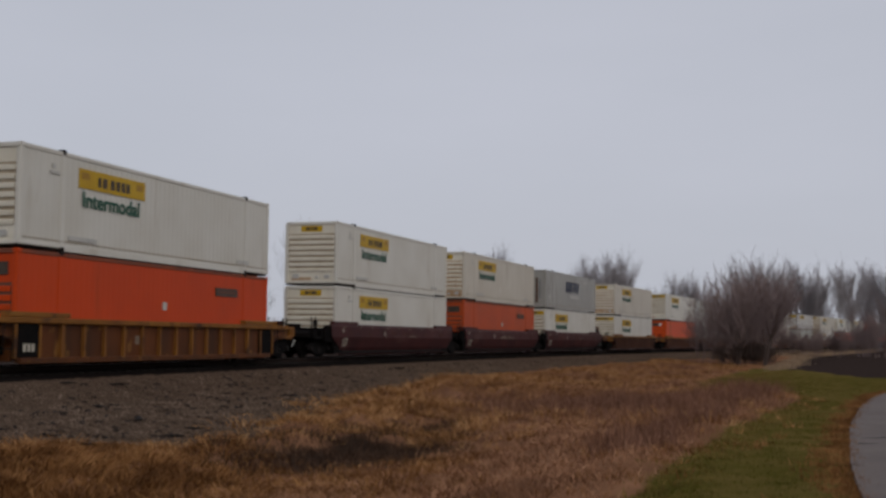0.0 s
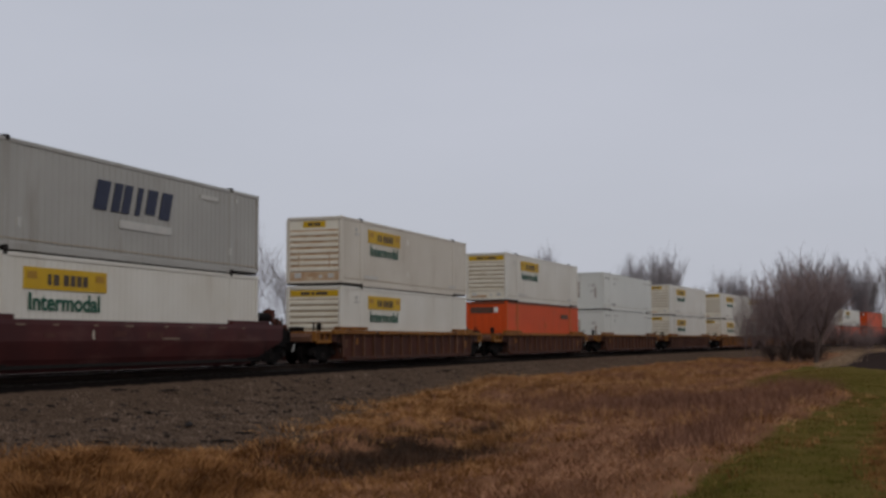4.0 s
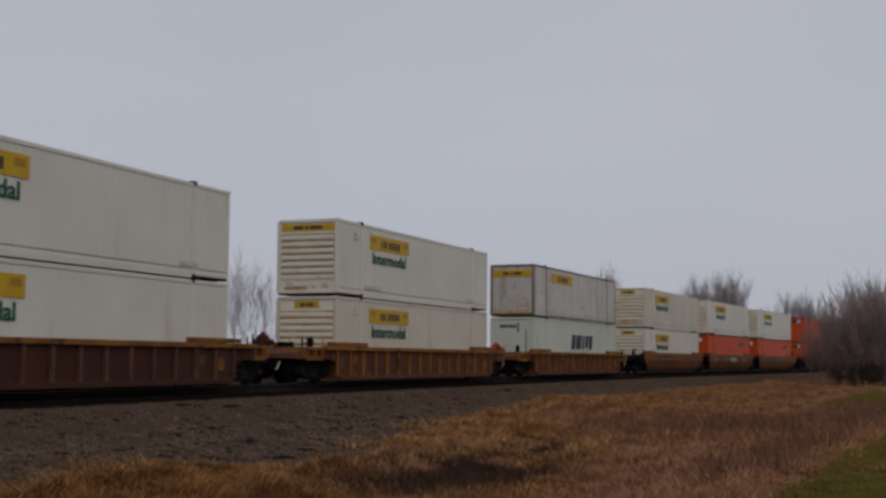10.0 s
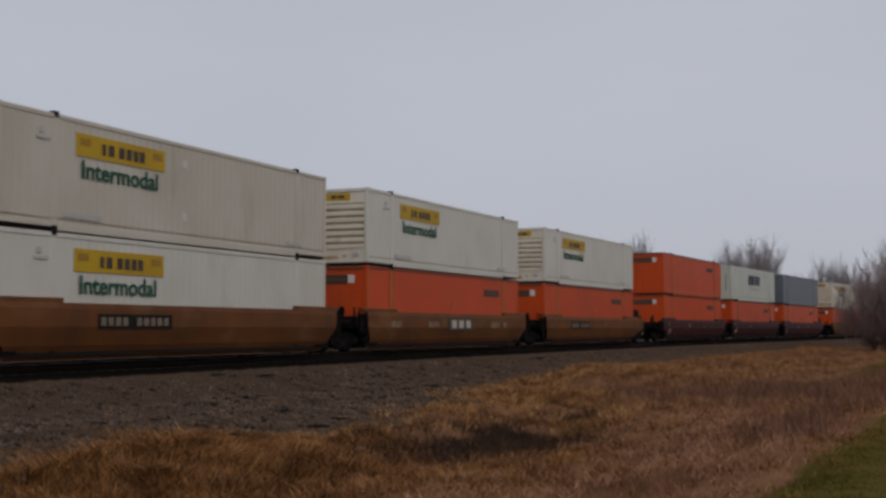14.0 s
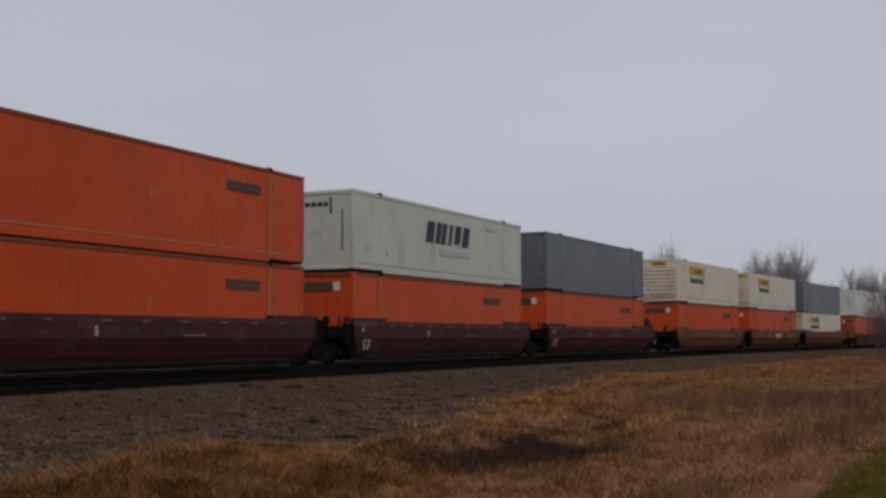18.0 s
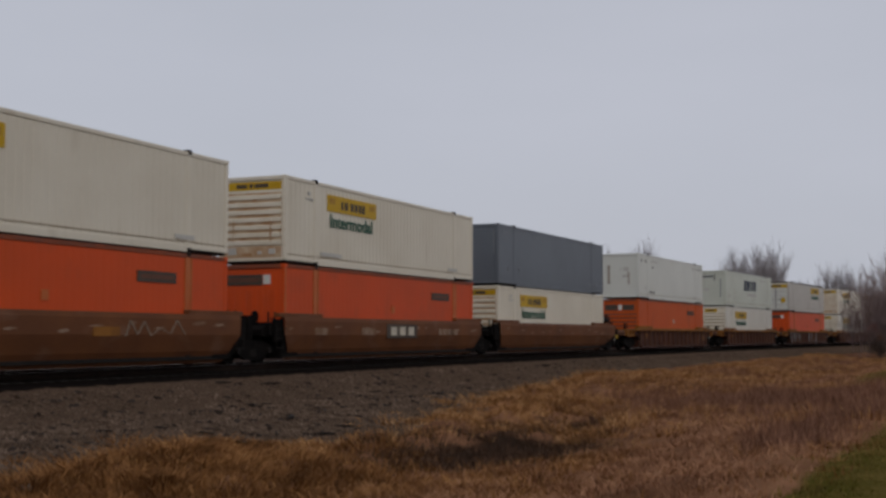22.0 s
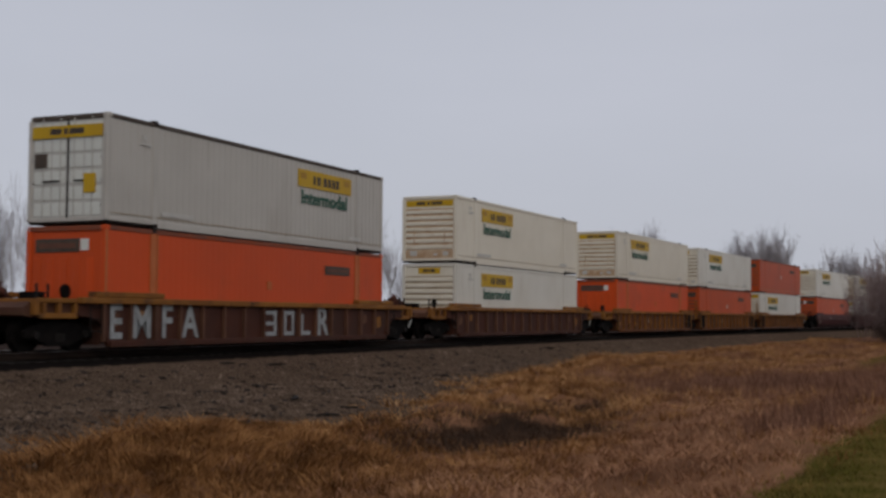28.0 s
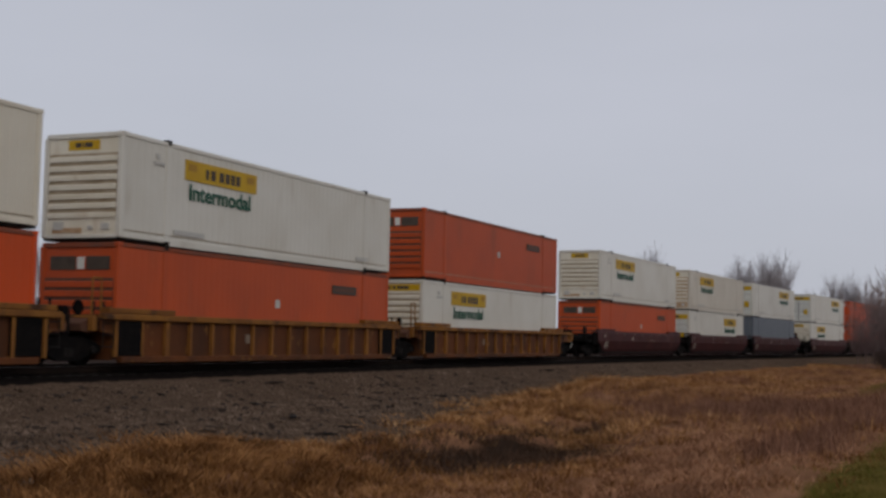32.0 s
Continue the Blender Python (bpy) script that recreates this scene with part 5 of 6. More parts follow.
def gold_keep(x, y, u):
    a = soft_step(u - gravel_edge(y) + 0.2, 1.2)
    b = soft_step(lawn_edge(y) + 0.5 - x, 1.6)
    near_gravel = math.exp(-((u - gravel_edge(y) - 1.2) / 2.0) ** 2)
    patch = 0.45 + 1.1 * noise.noise((x * 0.45, y * 0.45, 3.0))
    return a * b * ((0.55 if u < 15.2 and y < 24 else 0.12) + 1.3 * near_gravel) * max(0.04, patch) * (1 - hollow(x, y, 1.25)) * (1 - 0.8 * weedy(x, y))


def pink_keep(x, y, u):
    a = soft_step(u - (gravel_edge(y) + 4.8 if y > 21.5 else 14.2), 2.0)
    b = soft_step(lawn_edge(y) - 0.22 - x, 0.3)
    patch = 0.6 + 0.8 * noise.noise((x * 0.5, y * 0.5, 9.0))
    return a * b * max(0.1, patch) * (1 - 0.97 * hollow(x, y, 1.1)) * (1 - 0.75 * weedy(x, y))


def weed_keep(x, y, u):
    a = soft_step(u - gravel_edge(y) - 1.5, 2.0) * soft_step(lawn_edge(y) - 0.3 - x, 0.6)
    patch = noise.noise((x * 0.30, y * 0.16, 21.0)) + 0.05
    return a * max(max(0.0, patch) * soft_step(y - 34, 12) * 0.6, weedy(x, y))


pl = scatter(6500, 7, 110, 7.5, 23, gold_keep, 1.7)
# Nearer tufts get the darker tone: vignetting put into the grass colour.
old = [p for p in pl if random.random() < soft_step(20.5 - p[1], 9.0)]
old += scatter(2600, 8, 21, 8.5, 16.5, lambda x, y, u: soft_step(u - gravel_edge(y), 0.8) * (1 - hollow(x, y, 1.1)))
for name, some, mat, label in (("dry_grass", [p for p in pl if p not in old], M_GOLD, "dry golden grass tufts along the gravel"), ("umber_grass", old, M_UMBER, "brown grass beside the gravel, darkened for vignetting")):
    tp = tufts(some, 20, 0.13)
    blades(name, tp, RNG.uniform(0.04, 0.18, len(tp)), RNG.uniform(0.010, 0.022, len(tp)), 1.5, mat, label, "grass")
pl = scatter(9000, 7, 110, 9, 24, pink_keep, 1.7)
tp = tufts(pl, 13, 0.16)
blades("russet_grass", tp, RNG.uniform(0.05, 0.17, len(tp)), RNG.uniform(0.009, 0.018, len(tp)), 2.2, M_PINK, "low russet dead grass in the ditch", "grass")


pl = scatter(1500, -12, 8, 9, 20, lambda x, y, u: soft_step(lawn_edge(y) - x, 0.6))
tp = tufts(pl, 11, 0.16)
blades("near_russet_grass", tp, RNG.uniform(0.05, 0.17, len(tp)), RNG.uniform(0.009, 0.018, len(tp)), 2.2, M_PINK, "low russet dead grass by the lawn", "grass")


def tussock_keep(x, y, u):
    edge = math.exp(-((u - gravel_edge(y) - 1.0) / 1.3) ** 2)
    inner = (0.55 if u < 15 else 0.18) * soft_step(u - gravel_edge(y) - 1, 1.5) * soft_step(lawn_edge(y) - 0.4 - x, 0.8)
    patch = max(0.0, 0.55 + 1.2 * noise.noise((x * 0.35, y * 0.22, 13.0)))
    low = 1 - 0.95 * soft_step(21.5 - y, 2) * soft_step(u - 14.6, 1.2)      # low grass before the hollow
    return (edge + inner) * patch * low * (1 - hollow(x, y, 1.4)) * (1 - 0.85 * weedy(x, y))


def tussocks(name, places, mat, label):
    per = 90
    tp = np.repeat(np.array(places), per, axis=0)
    size = np.repeat(RNG.uniform(0.45, 1.65, len(places)), per)
    off = RNG.normal(0, 0.16, (len(tp), 2)) * size[:, None]
    tp[:, :2] += off
    tp[:, 2] -= 0.03
    blades(name, tp, RNG.uniform(0.06, 0.23, len(tp)) * size, RNG.uniform(0.012, 0.026, len(tp)), 1.9, mat, label, "grass", np.arctan2(off[:, 1], off[:, 0]))


pl = scatter(2300, 8, 110, 7.5, 23, tussock_keep, 1.5)
# Near tussocks are darkened for vignetting too.
old = [p for p in pl if random.random() < soft_step(20.5 - p[1], 9.0)]
tussocks("umber_tussocks", old, M_UMBER, "brown tussocks of matted grass, darkened for vignetting")
tussocks("grass_tussocks", [p for p in pl if p not in old], M_GOLD, "arching golden tussocks of dead grass")
pl = scatter(2600, 14, 120, 7, 24, weed_keep, 1.3)
tp = tufts(pl, 12, 0.22)
blades("dead_weeds", tp, RNG.uniform(0.15, 0.55, len(tp)), RNG.uniform(0.008, 0.016, len(tp)), 0.7, M_WEED, "dark brown dead weeds and stems", "weeds")


# Dark weeds for the hollow; along its arm they paint tussock shadow.
M_SODDEN_SHADE = blade_material("sodden_and_shade_weeds", (0.027, 0.016, 0.011), (0.058, 0.034, 0.022), (0.120, 0.067, 0.042))
pl = scatter(1300, 12, 34, 7, 18, lambda x, y, u: max(0.0, hollow(x, y) - 0.2))
tp = tufts(pl, 12, 0.18)
blades("sodden_weeds", tp, RNG.uniform(0.06, 0.26, len(tp)), RNG.uniform(0.008, 0.016, len(tp)), 1.2, M_SODDEN_SHADE, "dark sodden weeds in a hollow, and for tussock shadow beyond it", "weeds")


def fringe_keep(x, y, u):
    left = math.exp(-((x - field_left(y) + 0.5) / 0.7) ** 2) * soft_step(y - 84, 6)
    back = math.exp(-((y - 189 - 6.2 * max(0.0, x - 7.2)) / 6) ** 2) * soft_step(x - 4, 2)
    return max(left * 0.6, back)


pl = scatter(1500, 80, 300, 5, 70, fringe_keep)
tp = tufts(pl, 12, 0.3)
blades("field_fringe", tp, RNG.uniform(0.2, 0.42, len(tp)), RNG.uniform(0.02, 0.04, len(tp)), 0.6, M_STRAW, "tan dead grass along the field edge", "grass")


def lawn_keep(x, y, u):
    worn = 1 - 0.8 * math.exp(-((x - path_left(y) + 0.2) / 0.28) ** 2)
    on_path = path_left(y) - 0.05 < x < path_left(y) + 2.75
    return 0.0 if on_path else soft_step(x - lawn_edge(y) - 0.2, 0.7) * (0.6 if x > path_left(y) else worn)


pl = scatter(19000, 9, 62, 17, 27, lawn_keep, 1.6)
tp = tufts(pl, 6, 0.07)
blades("lawn_grass", tp, RNG.uniform(0.02, 0.055, len(tp)), RNG.uniform(0.008, 0.016, len(tp)), 0.8, M_LAWN, "short damp green lawn with brown flecks", "grass")


M_OLIVE = blade_material("yellowing_lawn_blades", (0.075, 0.056, 0.013), (0.155, 0.106, 0.028), (0.27, 0.175, 0.058))
pl = scatter(5600, 8, 80, 16, 26, lambda x, y, u: math.exp(-((x - lawn_edge(y) - 0.35) / (0.32 + 2.6 * soft_step(y - 43, 5))) ** 2) * soft_step(field_left(y) - x, 1.0), 1.4)
tp = tufts(pl, 9, 0.10)
blades("lawn_edge_grass", tp, RNG.uniform(0.03, 0.08, len(tp)), RNG.uniform(0.008, 0.015, len(tp)), 1.2, M_OLIVE, "yellowing grass along the edge of the lawn", "grass")
pl = scatter(5000, -8, 10, 18.5, 27, lawn_keep)
tp = tufts(pl, 5, 0.07)
blades("near_lawn_grass", tp, RNG.uniform(0.03, 0.085, len(tp)), RNG.uniform(0.008, 0.016, len(tp)), 0.8, M_LAWN, "short damp green lawn beside the path", "grass")


pl = []
for k in range(1100):
    yy = 9 + 36 * random.random()
    xx = path_left(yy) - abs(random.gauss(0.0, 0.26)) + 0.06
    pl.append((xx, yy, ground_z(xx, yy) + 0.01))
tp = tufts(pl, 14, 0.07)
blades("path_edge_grass", tp, RNG.uniform(0.03, 0.11, len(tp)), RNG.uniform(0.007, 0.013, len(tp)), 1.0, M_UMBER, "brown trampled grass along the path", "grass")


def stones(count):
    """Loose ballast, joined; eight-sided lumps."""
    dirs = np.array([(1, 0, 0), (-1, 0, 0), (0, 1, 0), (0, -1, 0), (0, 0, 1), (0, 0, -1)], float)
    tri = np.array([(0, 2, 4), (2, 1, 4), (1, 3, 4), (3, 0, 4), (2, 0, 5), (1, 2, 5), (3, 1, 5), (0, 3, 5)])
    spots = np.array(scatter(count, 12, 105, 2.85, 11.5, lambda x, y, u: soft_step(gravel_edge(y) + 0.3 - u, 1.5), 1.9))
    size = RNG.uniform(0.018, 0.048, count) * np.where(RNG.random(count) < 0.06, 1.7, 1.0)
    v = dirs[None] * (size[:, None, None] * RNG.uniform(0.6, 1.3, (count, 6, 1))) + RNG.normal(0, 0.006, (count, 6, 3))
    a = RNG.uniform(0, 2 * np.pi, count)
    c, s = np.cos(a), np.sin(a)
    v = np.stack([v[..., 0] * c[:, None] - v[..., 1] * s[:, None], v[..., 0] * s[:, None] + v[..., 1] * c[:, None], v[..., 2]], -1)
    v += spots[:, None, :]
    v[..., 2] += size[:, None] * 0.3
    f = (tri[None] + (np.arange(count) * 6)[:, None, None]).reshape(-1, 3)
    me = bpy.data.meshes.new("ballast")
    me.vertices.add(count * 6)
    me.vertices.foreach_set("co", v.ravel())
    me.loops.add(len(f) * 3)
    me.loops.foreach_set("vertex_index", f.ravel().astype(np.int32))
    me.polygons.add(len(f))
    me.polygons.foreach_set("loop_start", (np.arange(len(f)) * 3).astype(np.int32))
    me.update(calc_edges=True)
    me.materials.append(M_PEBBLE)
    return tagged(new("ballast_stones", me), "loose grey-brown crushed stone ballast", "gravel", kind="stuff")


M_PEBBLE = blade_material("crushed_stone", (0.050, 0.034, 0.024), (0.106, 0.073, 0.052), (0.140, 0.097, 0.070), (0.215, 0.155, 0.116), rough=0.9, clump=0.95, spread=(0.37, 0.63))
stones(31000)


def branching(seed, height, stems, spread, twigs, thick=0.13, open_out=0.45, fan=0.22):
    """A bare tree or shrub as tapered segments: (p, q, r0, r1) for wood and for twigs."""
    rnd = random.Random(seed)
    wood, fine = [], []

    def grow(p, way, length, r, level):
        steps = 3 if level < 2 else 2
        for k in range(steps):
            way = (way + Vector((rnd.gauss(0, 0.08), rnd.gauss(0, 0.08), rnd.gauss(0.06, 0.06)))).normalized()
            q = p + way * length / steps
            r2 = r * 0.78
            (wood if level < 2 else fine).append((p, q, r, r2))
            if level < 4:
                for _ in range(twigs[level]):
                    side = Vector((rnd.gauss(0, 1), rnd.gauss(0, 1), rnd.uniform(-0.1, 0.5))).normalized()
                    grow(q.copy(), (way + side * open_out * rnd.uniform(0.7, 1.5)).normalized(), length * rnd.uniform(0.45, 0.72), r2 * 0.55, level + 1)
            p, r = q, r2

    for k in range(stems):
        a = rnd.uniform(0, 6.28)
        d = spread * math.sqrt(rnd.random())
        foot = Vector((math.cos(a) * d, math.sin(a) * d, -0.1))
        way = Vector((math.cos(a) * d * fan, math.sin(a) * d * fan, 1)).normalized()
        grow(foot, way, height * rnd.uniform(0.50, 0.68), thick * rnd.uniform(0.7, 1.1), 0)
    return wood, fine


def segments_mesh(name, segs, mat, sides, least):
    verts, faces = [], []
    for p, q, r0, r1 in segs:
        way = (q - p).normalized()
        a = way.orthogonal().normalized()
        b = way.cross(a)
        base = len(verts)
        for c, r in ((p, max(r0, least)), (q, max(r1, least))):
            for k in range(sides):
                t = 2 * math.pi * k / sides
                verts.append(c + (a * math.cos(t) + b * math.sin(t)) * r)
        for k in range(sides):
            j = (k + 1) % sides
            faces.append((base + k, base + j, base + sides + j, base + sides + k))
    return stuff_mesh(name, verts, faces, mat)


def tree(seed, height, stems, spread, twigs, label, twig_mat, group, name="tree", category="tree", least=0.007, thick=0.13, open_out=0.45, fan=0.22):
    t = tagged(new(name), label, category, group)
    wood, fine = branching(seed, height, stems, spread, twigs, thick, open_out, fan)
    if stems == 1:
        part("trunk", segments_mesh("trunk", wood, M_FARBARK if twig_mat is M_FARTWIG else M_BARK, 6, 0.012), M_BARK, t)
    else:
        fine = wood + fine
    tagged(part("crown", segments_mesh("crown", fine, twig_mat, 3, least), twig_mat, t), kind="stuff")
    return t


def from_eye(yaw, dist):
    return -math.sin(radians(yaw)) * dist, math.cos(radians(yaw)) * dist


def put(thing, yaw, dist, size=1.0, turn=0.0):
    x, y = from_eye(yaw, dist)
    thing.matrix_basis = pose(x, y, ground_z(x, y), 0, 0, turn) @ Matrix.Diagonal((size, size, size, 1))
    return thing


def again(thing, yaw, dist, size=1.0, turn=0.0):
    x, y = from_eye(yaw, dist)
    thing.scale = (size, size, size)
    c = copy_thing(thing, pose(x, y, ground_z(x, y), 0, 0, turn))
    return c


TREES = [tree(11 + k, 10.5, 2 if k == 3 else 4, 0.9, (2, 3, 3, 1), "tall bare winter tree in the far tree line, paled for haze", M_FARTWIG, "trees behind the railway", least=0.0145, thick=0.075, open_out=0.21, fan=0.09) for k in range(4)]
GAPS = [tree(71 + k, 11.5, 2, 1.0, (2, 2, 2, 1), "slender bare brown-grey trees behind the railway", M_GAPTWIG, "trees behind the railway", least=0.0105, thick=0.085, open_out=0.38, fan=0.14) for k in range(3)]
SHRUBS = [tree(31 + k, 7.4, 7, 1.5, (2, 2, 2, 1), "leafless tan-brown thicket shrub", M_TWIG, "thicket beside the track", "shrub", "shrub", 0.0125, 0.055, 0.47, 0.20) for k in range(3)]
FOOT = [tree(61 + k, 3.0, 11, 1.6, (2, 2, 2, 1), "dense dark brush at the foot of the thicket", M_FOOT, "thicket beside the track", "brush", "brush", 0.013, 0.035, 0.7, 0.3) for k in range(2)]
LOW = [tree(51 + k, 3.2, 10, 1.5, (2, 2, 2, 1), "low bare brown brush", M_TWIG, "brush below the trees", "brush", "brush", 0.012, 0.035, 0.7, 0.3) for k in range(2)]

# two stout trunks in the thicket
for k, (yaw, d, size) in enumerate(((-0.40, 107, 0.85), (0.72, 108, 0.85))):
    put(tree(91 + k, 6.6, 1, 0.2, (3, 3, 2, 2), "stout bare tree with dark trunk in the thicket", M_TWIG, "thicket beside the track", least=0.012, thick=0.34 if k == 0 else 0.22, open_out=0.55), yaw, d, size, 80 * k)
# the thicket between the path and the track
spots = ((1.65, 112, 0.66), (0.85, 110, 0.78), (0.1, 113, 0.86), (-0.2, 116, 0.66), (2.2, 118, 0.5), (0.5, 121, 0.84))
for k, (yaw, d, s) in enumerate(spots):
    if k >= 3:
        again(SHRUBS[k % 3], yaw, d, s, 57 * k)
# shrubs farther along
for k, (yaw, d, s) in enumerate(((-4.6, 152, 0.55), (-5.3, 148, 0.62), (-6.4, 150, 0.70), (-7.4, 160, 0.75), (-2.6, 190, 0.50))):
    again(SHRUBS[k % 3], yaw, d, s, 71 * k + 13)
for k, (yaw, d, s) in enumerate(spots[:3]):
    put(SHRUBS[k], yaw, d, s, 40 * k)
# the tree line behind the train
rows = []
gap_rows = [(20.0 + k * 1.02 + random.uniform(-0.45, 0.45), random.uniform(135, 180), random.uniform(0.70, 1.0)) for k in range(25)]
gap_rows += [(36.0 + k * 1.3 + random.uniform(-0.3, 0.3), random.uniform(135, 165), random.uniform(0.9, 1.1)) for k in range(6)]
for k, (yaw, d, s) in enumerate(gap_rows):
    if k >= 3:
        again(GAPS[k % 3], yaw, d, s, 61 * k)
for k, (yaw, d, s) in enumerate(gap_rows[:3]):
    put(GAPS[k], yaw, d, s, 25 * k)
rows += [(11.6, 160, 0.84), (11.1, 166, 0.74), (12.1, 170, 0.62), (10.3, 172, 0.52)]
rows += [(7.7, 176, 0.74), (7.3, 170, 0.84), (6.95, 178, 0.90), (6.55, 172, 0.87), (6.2, 178, 0.88), (5.85, 174, 0.78), (5.5, 182, 0.66), (3.6, 208, 0.74), (3.25, 212, 0.83), (2.9, 208, 0.81), (2.5, 216, 0.70)]
rows += [(0.4, 232, 1.0), (-0.6, 242, 1.0), (-1.5, 256, 1.1), (-2.3, 268, 1.2), (-2.9, 285, 1.2), (-3.9, 312, 1.25), (-4.7, 345, 1.35), (-5.5, 372, 1.4), (-6.4, 400, 1.4)]
rows += [(-0.1 - 0.62 * k + random.uniform(-0.2, 0.2), 236 + 10 * k + random.uniform(-8, 8), random.uniform(1.0, 1.15) + 0.03 * k) for k in range(12) if k % 2 == 0]
for k, (yaw, d, s) in enumerate(rows):
    if k >= 4:
        again(TREES[k % 4], yaw, d, s, 47 * k)
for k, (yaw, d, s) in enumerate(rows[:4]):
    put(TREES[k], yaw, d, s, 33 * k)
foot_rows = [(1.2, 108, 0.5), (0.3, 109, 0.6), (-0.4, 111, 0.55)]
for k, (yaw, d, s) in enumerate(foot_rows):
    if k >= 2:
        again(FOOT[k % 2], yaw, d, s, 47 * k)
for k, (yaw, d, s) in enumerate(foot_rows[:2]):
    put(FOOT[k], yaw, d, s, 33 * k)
low_rows = [(-7 + k * 1.15, random.uniform(185, 205), random.uniform(0.7, 1.2)) for k in range(8)] + [(20 + k * 2.1, random.uniform(130, 150), random.uniform(0.6, 1.0)) for k in range(12)]
for k, (yaw, d, s) in enumerate(low_rows):
    if k >= 2:
        again(LOW[k % 2], yaw, d, s, 47 * k)
for k, (yaw, d, s) in enumerate(low_rows[:2]):
    put(LOW[k], yaw, d, s, 33 * k)


# ---- scraps of tie and wood on the gravel ----
def scrap(seed):
    """A bent, tapering splinter of wood: one flattened tube."""
    rnd = random.Random(seed)
    bm = bmesh.new()
    a, bow, thick = rnd.uniform(0.24, 0.46), rnd.uniform(-0.12, 0.16), rnd.uniform(0.028, 0.046)
    rings = []
    for k in range(8):
        f = k / 7
        r = thick * (0.15 + math.sin(math.pi * (0.08 + 0.8 * f))) * rnd.uniform(0.75, 1.2)
        x, y, z = -a + 2 * a * f, bow * math.sin(math.pi * f) + rnd.uniform(-0.015, 0.015), 0.03 + rnd.uniform(0, 0.025)
        rings.append([bm.verts.new((x + rnd.uniform(-0.02, 0.02), y + r * 1.3 * math.cos(c * math.pi / 3), z + r * math.sin(c * math.pi / 3))) for c in range(6)])
    for p, q in zip(rings, rings[1:]):
        for c in range(6):
            bm.faces.new((p[c], p[(c + 1) % 6], q[(c + 1) % 6], q[c]))
    bm.faces.new(rings[0][::-1])
    bm.faces.new(rings[-1])
    return bm


scrap_spots = [(-13.2, 25.1, 1.6), (-11.0, 19.1, 1.2), (-13.7, 35.8, 1.4), (-17.1, 25.8, 1.0), (-14.0, 21.3, 0.8), (-15.6, 27.7, 1.0), (-17.2, 31.7, 1.0),
               (-10.9, 22.3, 1.0), (-16.5, 37.7, 0.9), (-12.6, 20.7, 0.9), (-11.3, 24.1, 0.8), (-16.0, 55.7, 1.1), (-13.2, 30.5, 0.8), (-17.6, 29.7, 1.0)]
for k in range(26):
    yy = random.uniform(17, 62)
    scrap_spots.append((centre(yy) + random.uniform(3.4, min(9.0, gravel_edge(yy) - 0.6)), yy, random.uniform(0.35, 0.75)))
for k, (x, y, s) in enumerate(scrap_spots):
    me = mesh_of("tie_scrap", scrap(k), M_TIE)
    ob = tagged(new("tie_scrap", me), "splintered dark wooden tie scrap on gravel", "wood scrap", "scraps on the gravel")
    ob.matrix_basis = pose(x, y, ground_z(x, y) + 0.035, 0, 0, random.uniform(-62, 48)) @ Matrix.Diagonal((0.72 * s, 0.72 * s, 0.72 * s, 1))


def wood_chips(count):
    """Small dark splinters and clods strewn over the gravel, joined."""
    spots = np.array(scatter(count, 12, 70, 2.9, 10.5, lambda x, y, u: soft_step(gravel_edge(y) + 0.2 - u, 0.8), 1.5))
    verts, faces = [], []
    for k, (x, y, z) in enumerate(spots):
        rnd = random.Random(k)
        long, wide, tall, turn = rnd.uniform(0.05, 0.17), rnd.uniform(0.018, 0.045), rnd.uniform(0.015, 0.04), rnd.uniform(0, 3.14)
        c, s = math.cos(turn), math.sin(turn)
        base = len(verts)
        for a, b, h in ((-1, 0.1, 0), (-0.3, -1, 0), (0.8, -0.7, 0), (1, 0.4, 0), (0, 1, 0), (-0.4, 0, 1), (0.5, 0.1, 0.8)):
            a, b = a * long * rnd.uniform(0.8, 1.2), b * wide
            verts.append((x + a * c - b * s, y + a * s + b * c, z + 0.03 + (h * tall if h else -0.03)))
        faces += [tuple(base + j for j in f) for f in ((0, 1, 5), (1, 6, 5), (1, 2, 6), (2, 3, 6), (3, 4, 6), (4, 5, 6), (4, 0, 5))]
    tagged(new("wood_chips", stuff_mesh("wood_chips", verts, faces, M_CHIP)), "small dark wood chips and clods on gravel", "debris", kind="stuff")


M_CHIP = material("damp_wood_chip", (0.040, 0.027, 0.020), (0.026, 0.018, 0.014), 0.9, scale=8)
wood_chips(620)


# ---- the train ----
def speed_path(t):
    """How far the train has gone after t seconds."""
    return 16.793 * t - 0.008 * t * t


MADE = {}


def once(key, build):
    """Builds a kind of thing once, and copies it after that."""
    if key in MADE:
        return copy_thing(MADE[key], Matrix.Identity(4))
    MADE[key] = build()
    return MADE[key]


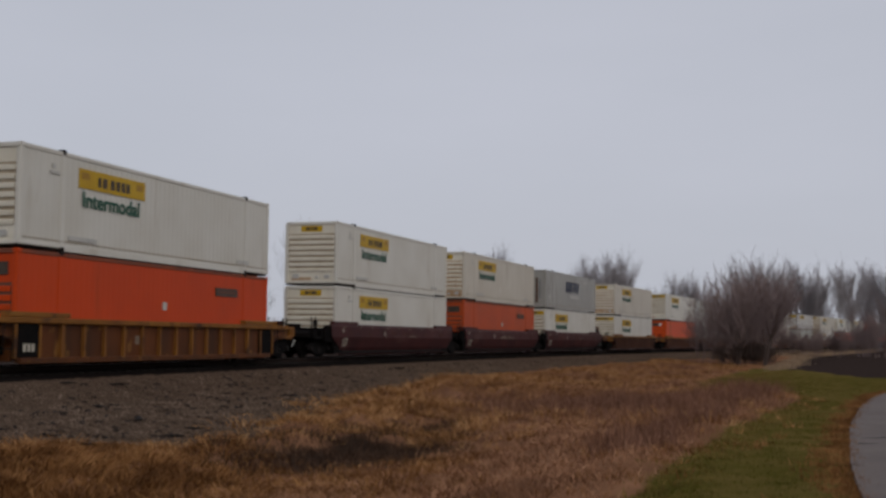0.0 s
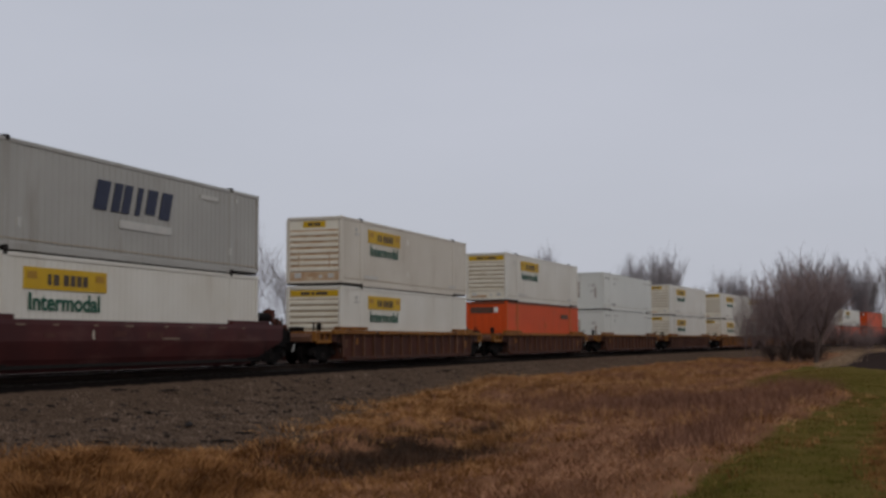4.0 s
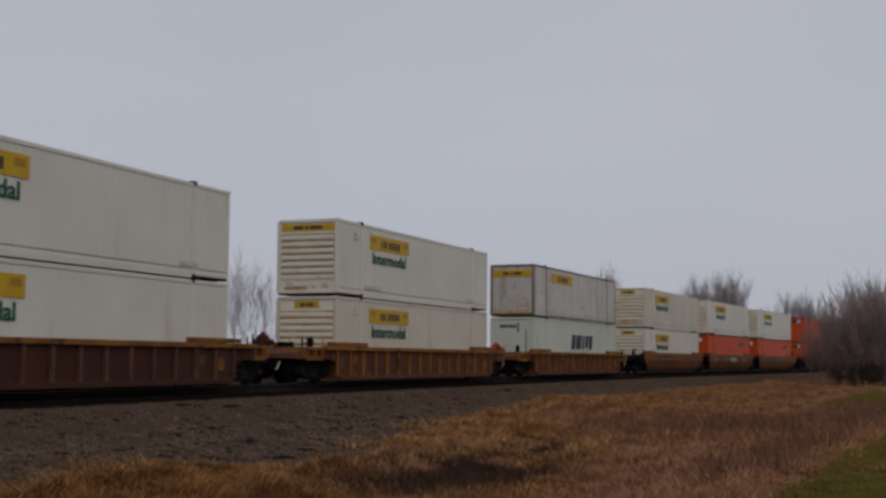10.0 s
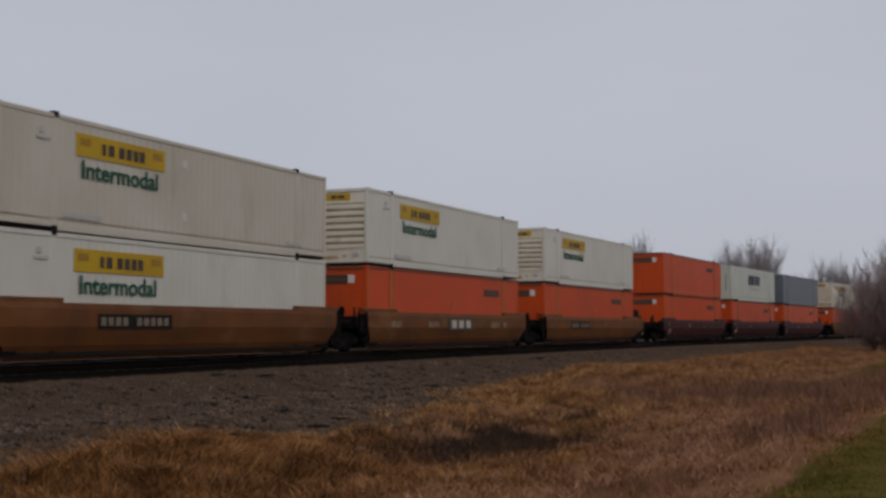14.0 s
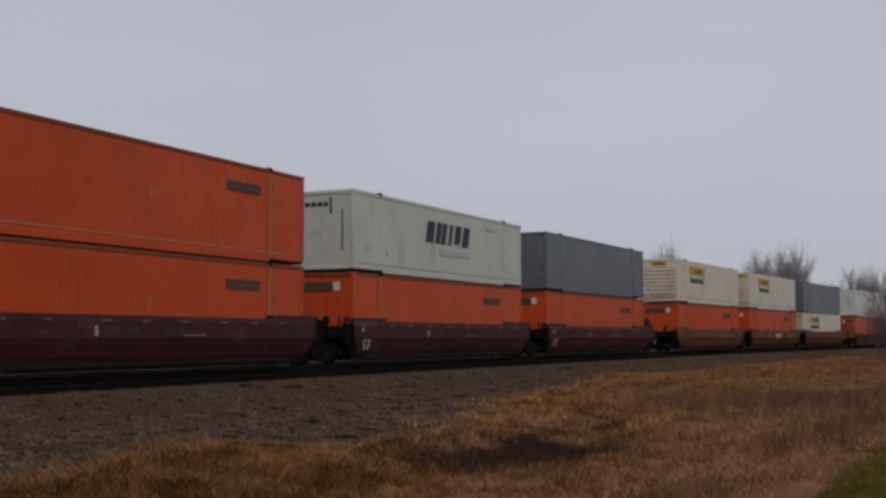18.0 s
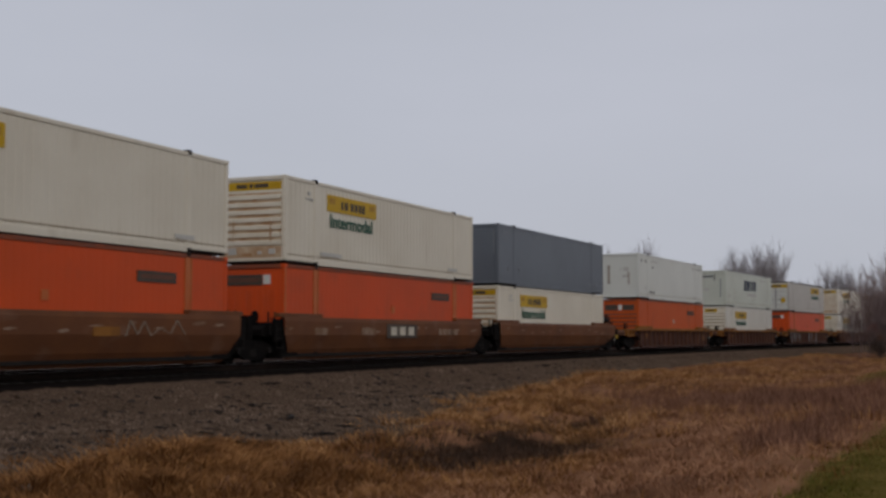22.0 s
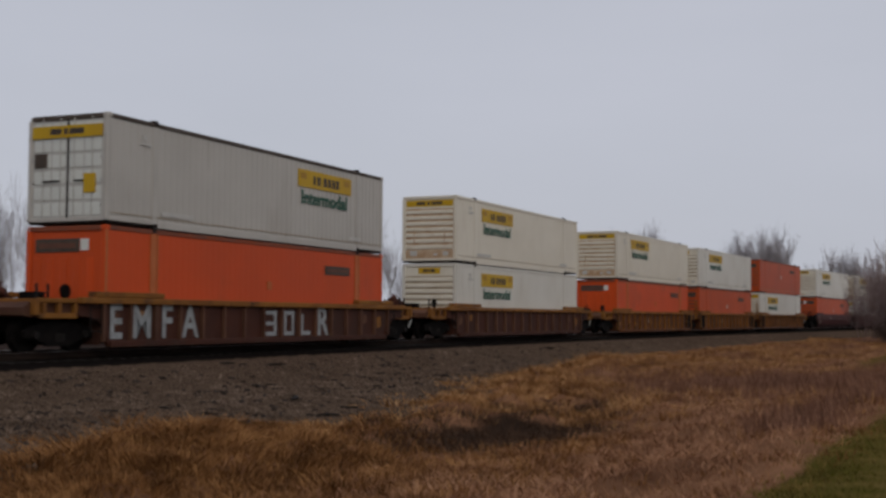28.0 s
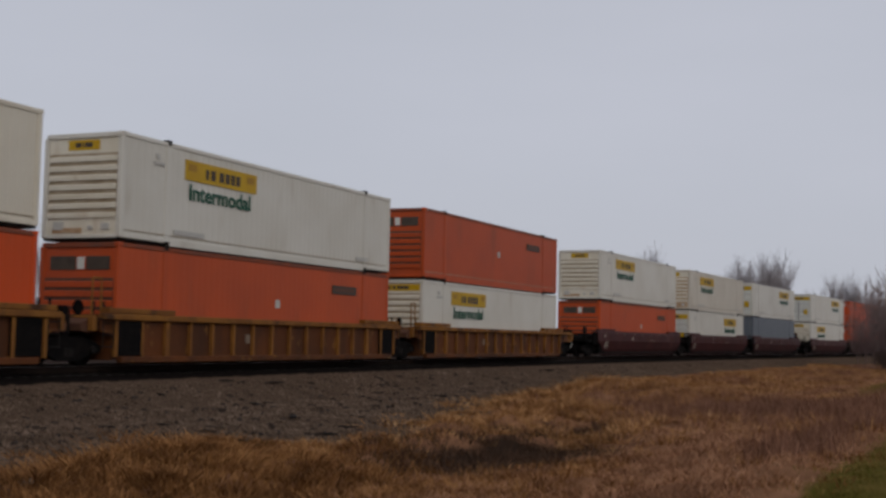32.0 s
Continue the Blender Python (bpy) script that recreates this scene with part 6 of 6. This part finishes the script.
LOADS = {
    "white": lambda: board_container(M_WHITE, "white container with yellow name board and green lettering", False),
    "white_wide": lambda: board_container(M_WHITE, "white container with yellow name board and wide nose plate", True),
    "cream": lambda: board_container(M_CREAM, "stained cream-white container with yellow name board", False),
    "cream_wide": lambda: board_container(M_IVORY, "ivory container with stained nose and wide yellow plate", True),
    "ivory": lambda: board_container(M_IVORY, "ivory container with rust-stained ribbed nose", False),
    "turned": lambda: board_container(M_GREIGE, "cream-white container with barred doors leading", True, True, M_INK),
    "turned_white": lambda: board_container(M_WHITE, "white container with barred doors leading", True, True),
    "orange": lambda: orange_container("orange container with dark name board and worn post strips"),
    "orange_ribbed": lambda: orange_container("dull orange container with ribbed nose and dark name boards", True),
    "orange_fresh": lambda: orange_container("vivid orange container with ribbed nose and dark name boards", True, M_VIVID),
    "orange_amber": lambda: orange_container("brownish orange container with ribbed nose and name boards", True, M_AMBER),
    "emblem": lambda: emblem_container(M_GREENISH, "pale greenish white container with dark blue emblem"),
    "emblem_low": lambda: emblem_container(M_GREENISH, "pale greenish container with low dark blue emblem", 1.20, 6.6),
    "emblem_grey": lambda: emblem_container(M_WARMGREY, "weathered grey container with dark blue emblem"),
    "plain": lambda: plain_container("plain white container with small print and rust-stained end"),
    "slate": lambda: slate_container("dark slate-grey corrugated container"),
    "rimmed": lambda: rimmed_container("old white container with grey rails and rusty posts"),
}
C2, CE, EC, EE = ("coupled", "coupled"), ("coupled", "joined"), ("joined", "coupled"), ("joined", "joined")
CARS = {
    "old": lambda e: ribbed_well("ribbed well car in faded yellow-brown paint", M_CAR_OLD, M_CHORD, e, 0, True, True),
    "ochre": lambda e: ribbed_well("rust-brown ribbed well car with ochre ribs and edges", M_CAR_RUST, M_CHORD, e, 0, False, True),
    "housed": lambda e: ribbed_well("rust-brown ribbed well car with a red brake housing", M_CAR_RUST, M_CHORD, e, 0, False, True, True),
    "edged": lambda e: ribbed_well("red-brown ribbed well car with ochre edges", M_CAR_RED, M_CHORD, e),
    "sprayed": lambda e: ribbed_well("red-brown ribbed well car with sprayed graffiti letters", M_CAR_RED, M_CHORD, e, 1),
    "maroon": lambda e: smooth_well("smooth-sided maroon well car unit", M_CAR_MAROON, e),
    "maroon_marked": lambda e: smooth_well("maroon well car unit with a faded slanted emblem", M_CAR_MAROON, e, faded=True),
    "tan": lambda e: smooth_well("smooth-sided tan-brown well car unit", M_CAR_TAN, e, False),
    "flagged": lambda e: smooth_well("scuffed brown well car unit with yellow end reflector", M_CAR_BROWN, e, False, flagged=True),
    "scrawled": lambda e: smooth_well("scuffed brown well car unit with faint graffiti", M_CAR_BROWN, e, False, False, True),
    "brown_board": lambda e: smooth_well("scuffed brown well car unit with black logo board", M_CAR_BROWN, e, False, True),
    "board": lambda e: smooth_well("scuffed tan-brown well car unit with black logo board", M_CAR_TAN, e, False, True),
}
# where the leading end of each load is at the start, the upper and lower load, the car and its ends
TRAIN = (
    (29.9, "white", "orange_fresh", "old", C2), (53.27, "white", "white", "maroon", CE), (72.8, "cream", "orange_ribbed", "maroon_marked", EE), (92.2, "emblem_grey", "white_wide", "maroon", EC),
    (115.8, "cream", "white_wide", "edged", C2), (139.15, "white_wide", "orange", "edged", C2), (162.6, "plain", "plain", "edged", C2), (185.9, "white", "white", "edged", C2),
    (209.75, "white_wide", "cream", "ochre", C2), (233.06, "rimmed", "emblem_low", "housed", C2), (256.6, "cream", "white", "tan", CE), (276.0, "white", "orange", "board", EE),
    (296.0, "white", "orange", "tan", EC), (319.4, "orange", "orange", "maroon", CE), (338.95, "emblem", "orange", "maroon", EE), (358.48, "slate", "orange", "maroon", EC),
    (382.1, "ivory", "orange", "scrawled", CE), (401.65, "cream_wide", "orange", "brown_board", EE), (420.9, "slate", "cream_wide", "flagged", EC), (444.2, "plain", "orange_amber", "edged", C2),
    (467.45, "emblem", "white", "edged", C2), (490.65, "turned", "orange", "sprayed", C2), (513.8, "cream_wide", "white", "edged", C2), (537.15, "cream_wide", "orange", "old", CE),
    (556.4, "white", "orange_ribbed", "old", EE), (575.7, "orange_ribbed", "white_wide", "old", EC), (599.2, "white", "orange_ribbed", "maroon", CE), (618.9, "cream", "turned_white", "maroon", EE),
    (638.3, "turned_white", "slate", "maroon", EC), (661.7, "turned_white", "white", "maroon", CE), (681.1, "orange", "orange", "maroon", EE), (700.5, "white", "orange", "maroon", EC),
)
rolling = []      # thing, place of its middle along the train, height
for lead, upper, lower, car, ends in TRAIN:
    mid = lead + HL
    rolling.append((once((car, ends), lambda: CARS[car](ends)), mid, 0.0))
    rolling.append((once(lower, LOADS[lower]), mid, FLOOR_Z))
    rolling.append((once(upper, LOADS[upper]), mid, FLOOR_Z + HEIGHT + 0.02))


def on_track(y, z):
    a, b = y - HL, y + HL
    return pose((centre(a) + centre(b)) / 2, y, z, 0, 0, -math.degrees(math.atan2(centre(b) - centre(a), b - a)))


# ---- ties, piece by piece ----
tie_mesh = mesh_of("tie", block(-1.30, 1.30, -0.11, 0.11, -0.36, -0.17, 0.012), M_TIE)
for k in range(300):
    y = -12 + k * 0.52
    ob = part("tie", tie_mesh, M_TIE, track)
    ob.matrix_basis = pose(centre(y), y, random.uniform(-0.035, -0.025), 0, 0, random.uniform(-1, 1) - math.degrees(math.atan(bend(y + 1) - bend(y))))


def motions():
    for thing, mid, z in rolling:
        walk(thing, [(t, on_track(mid - speed_path(t), z)) for t in range(0, 33, 2)])


motions()
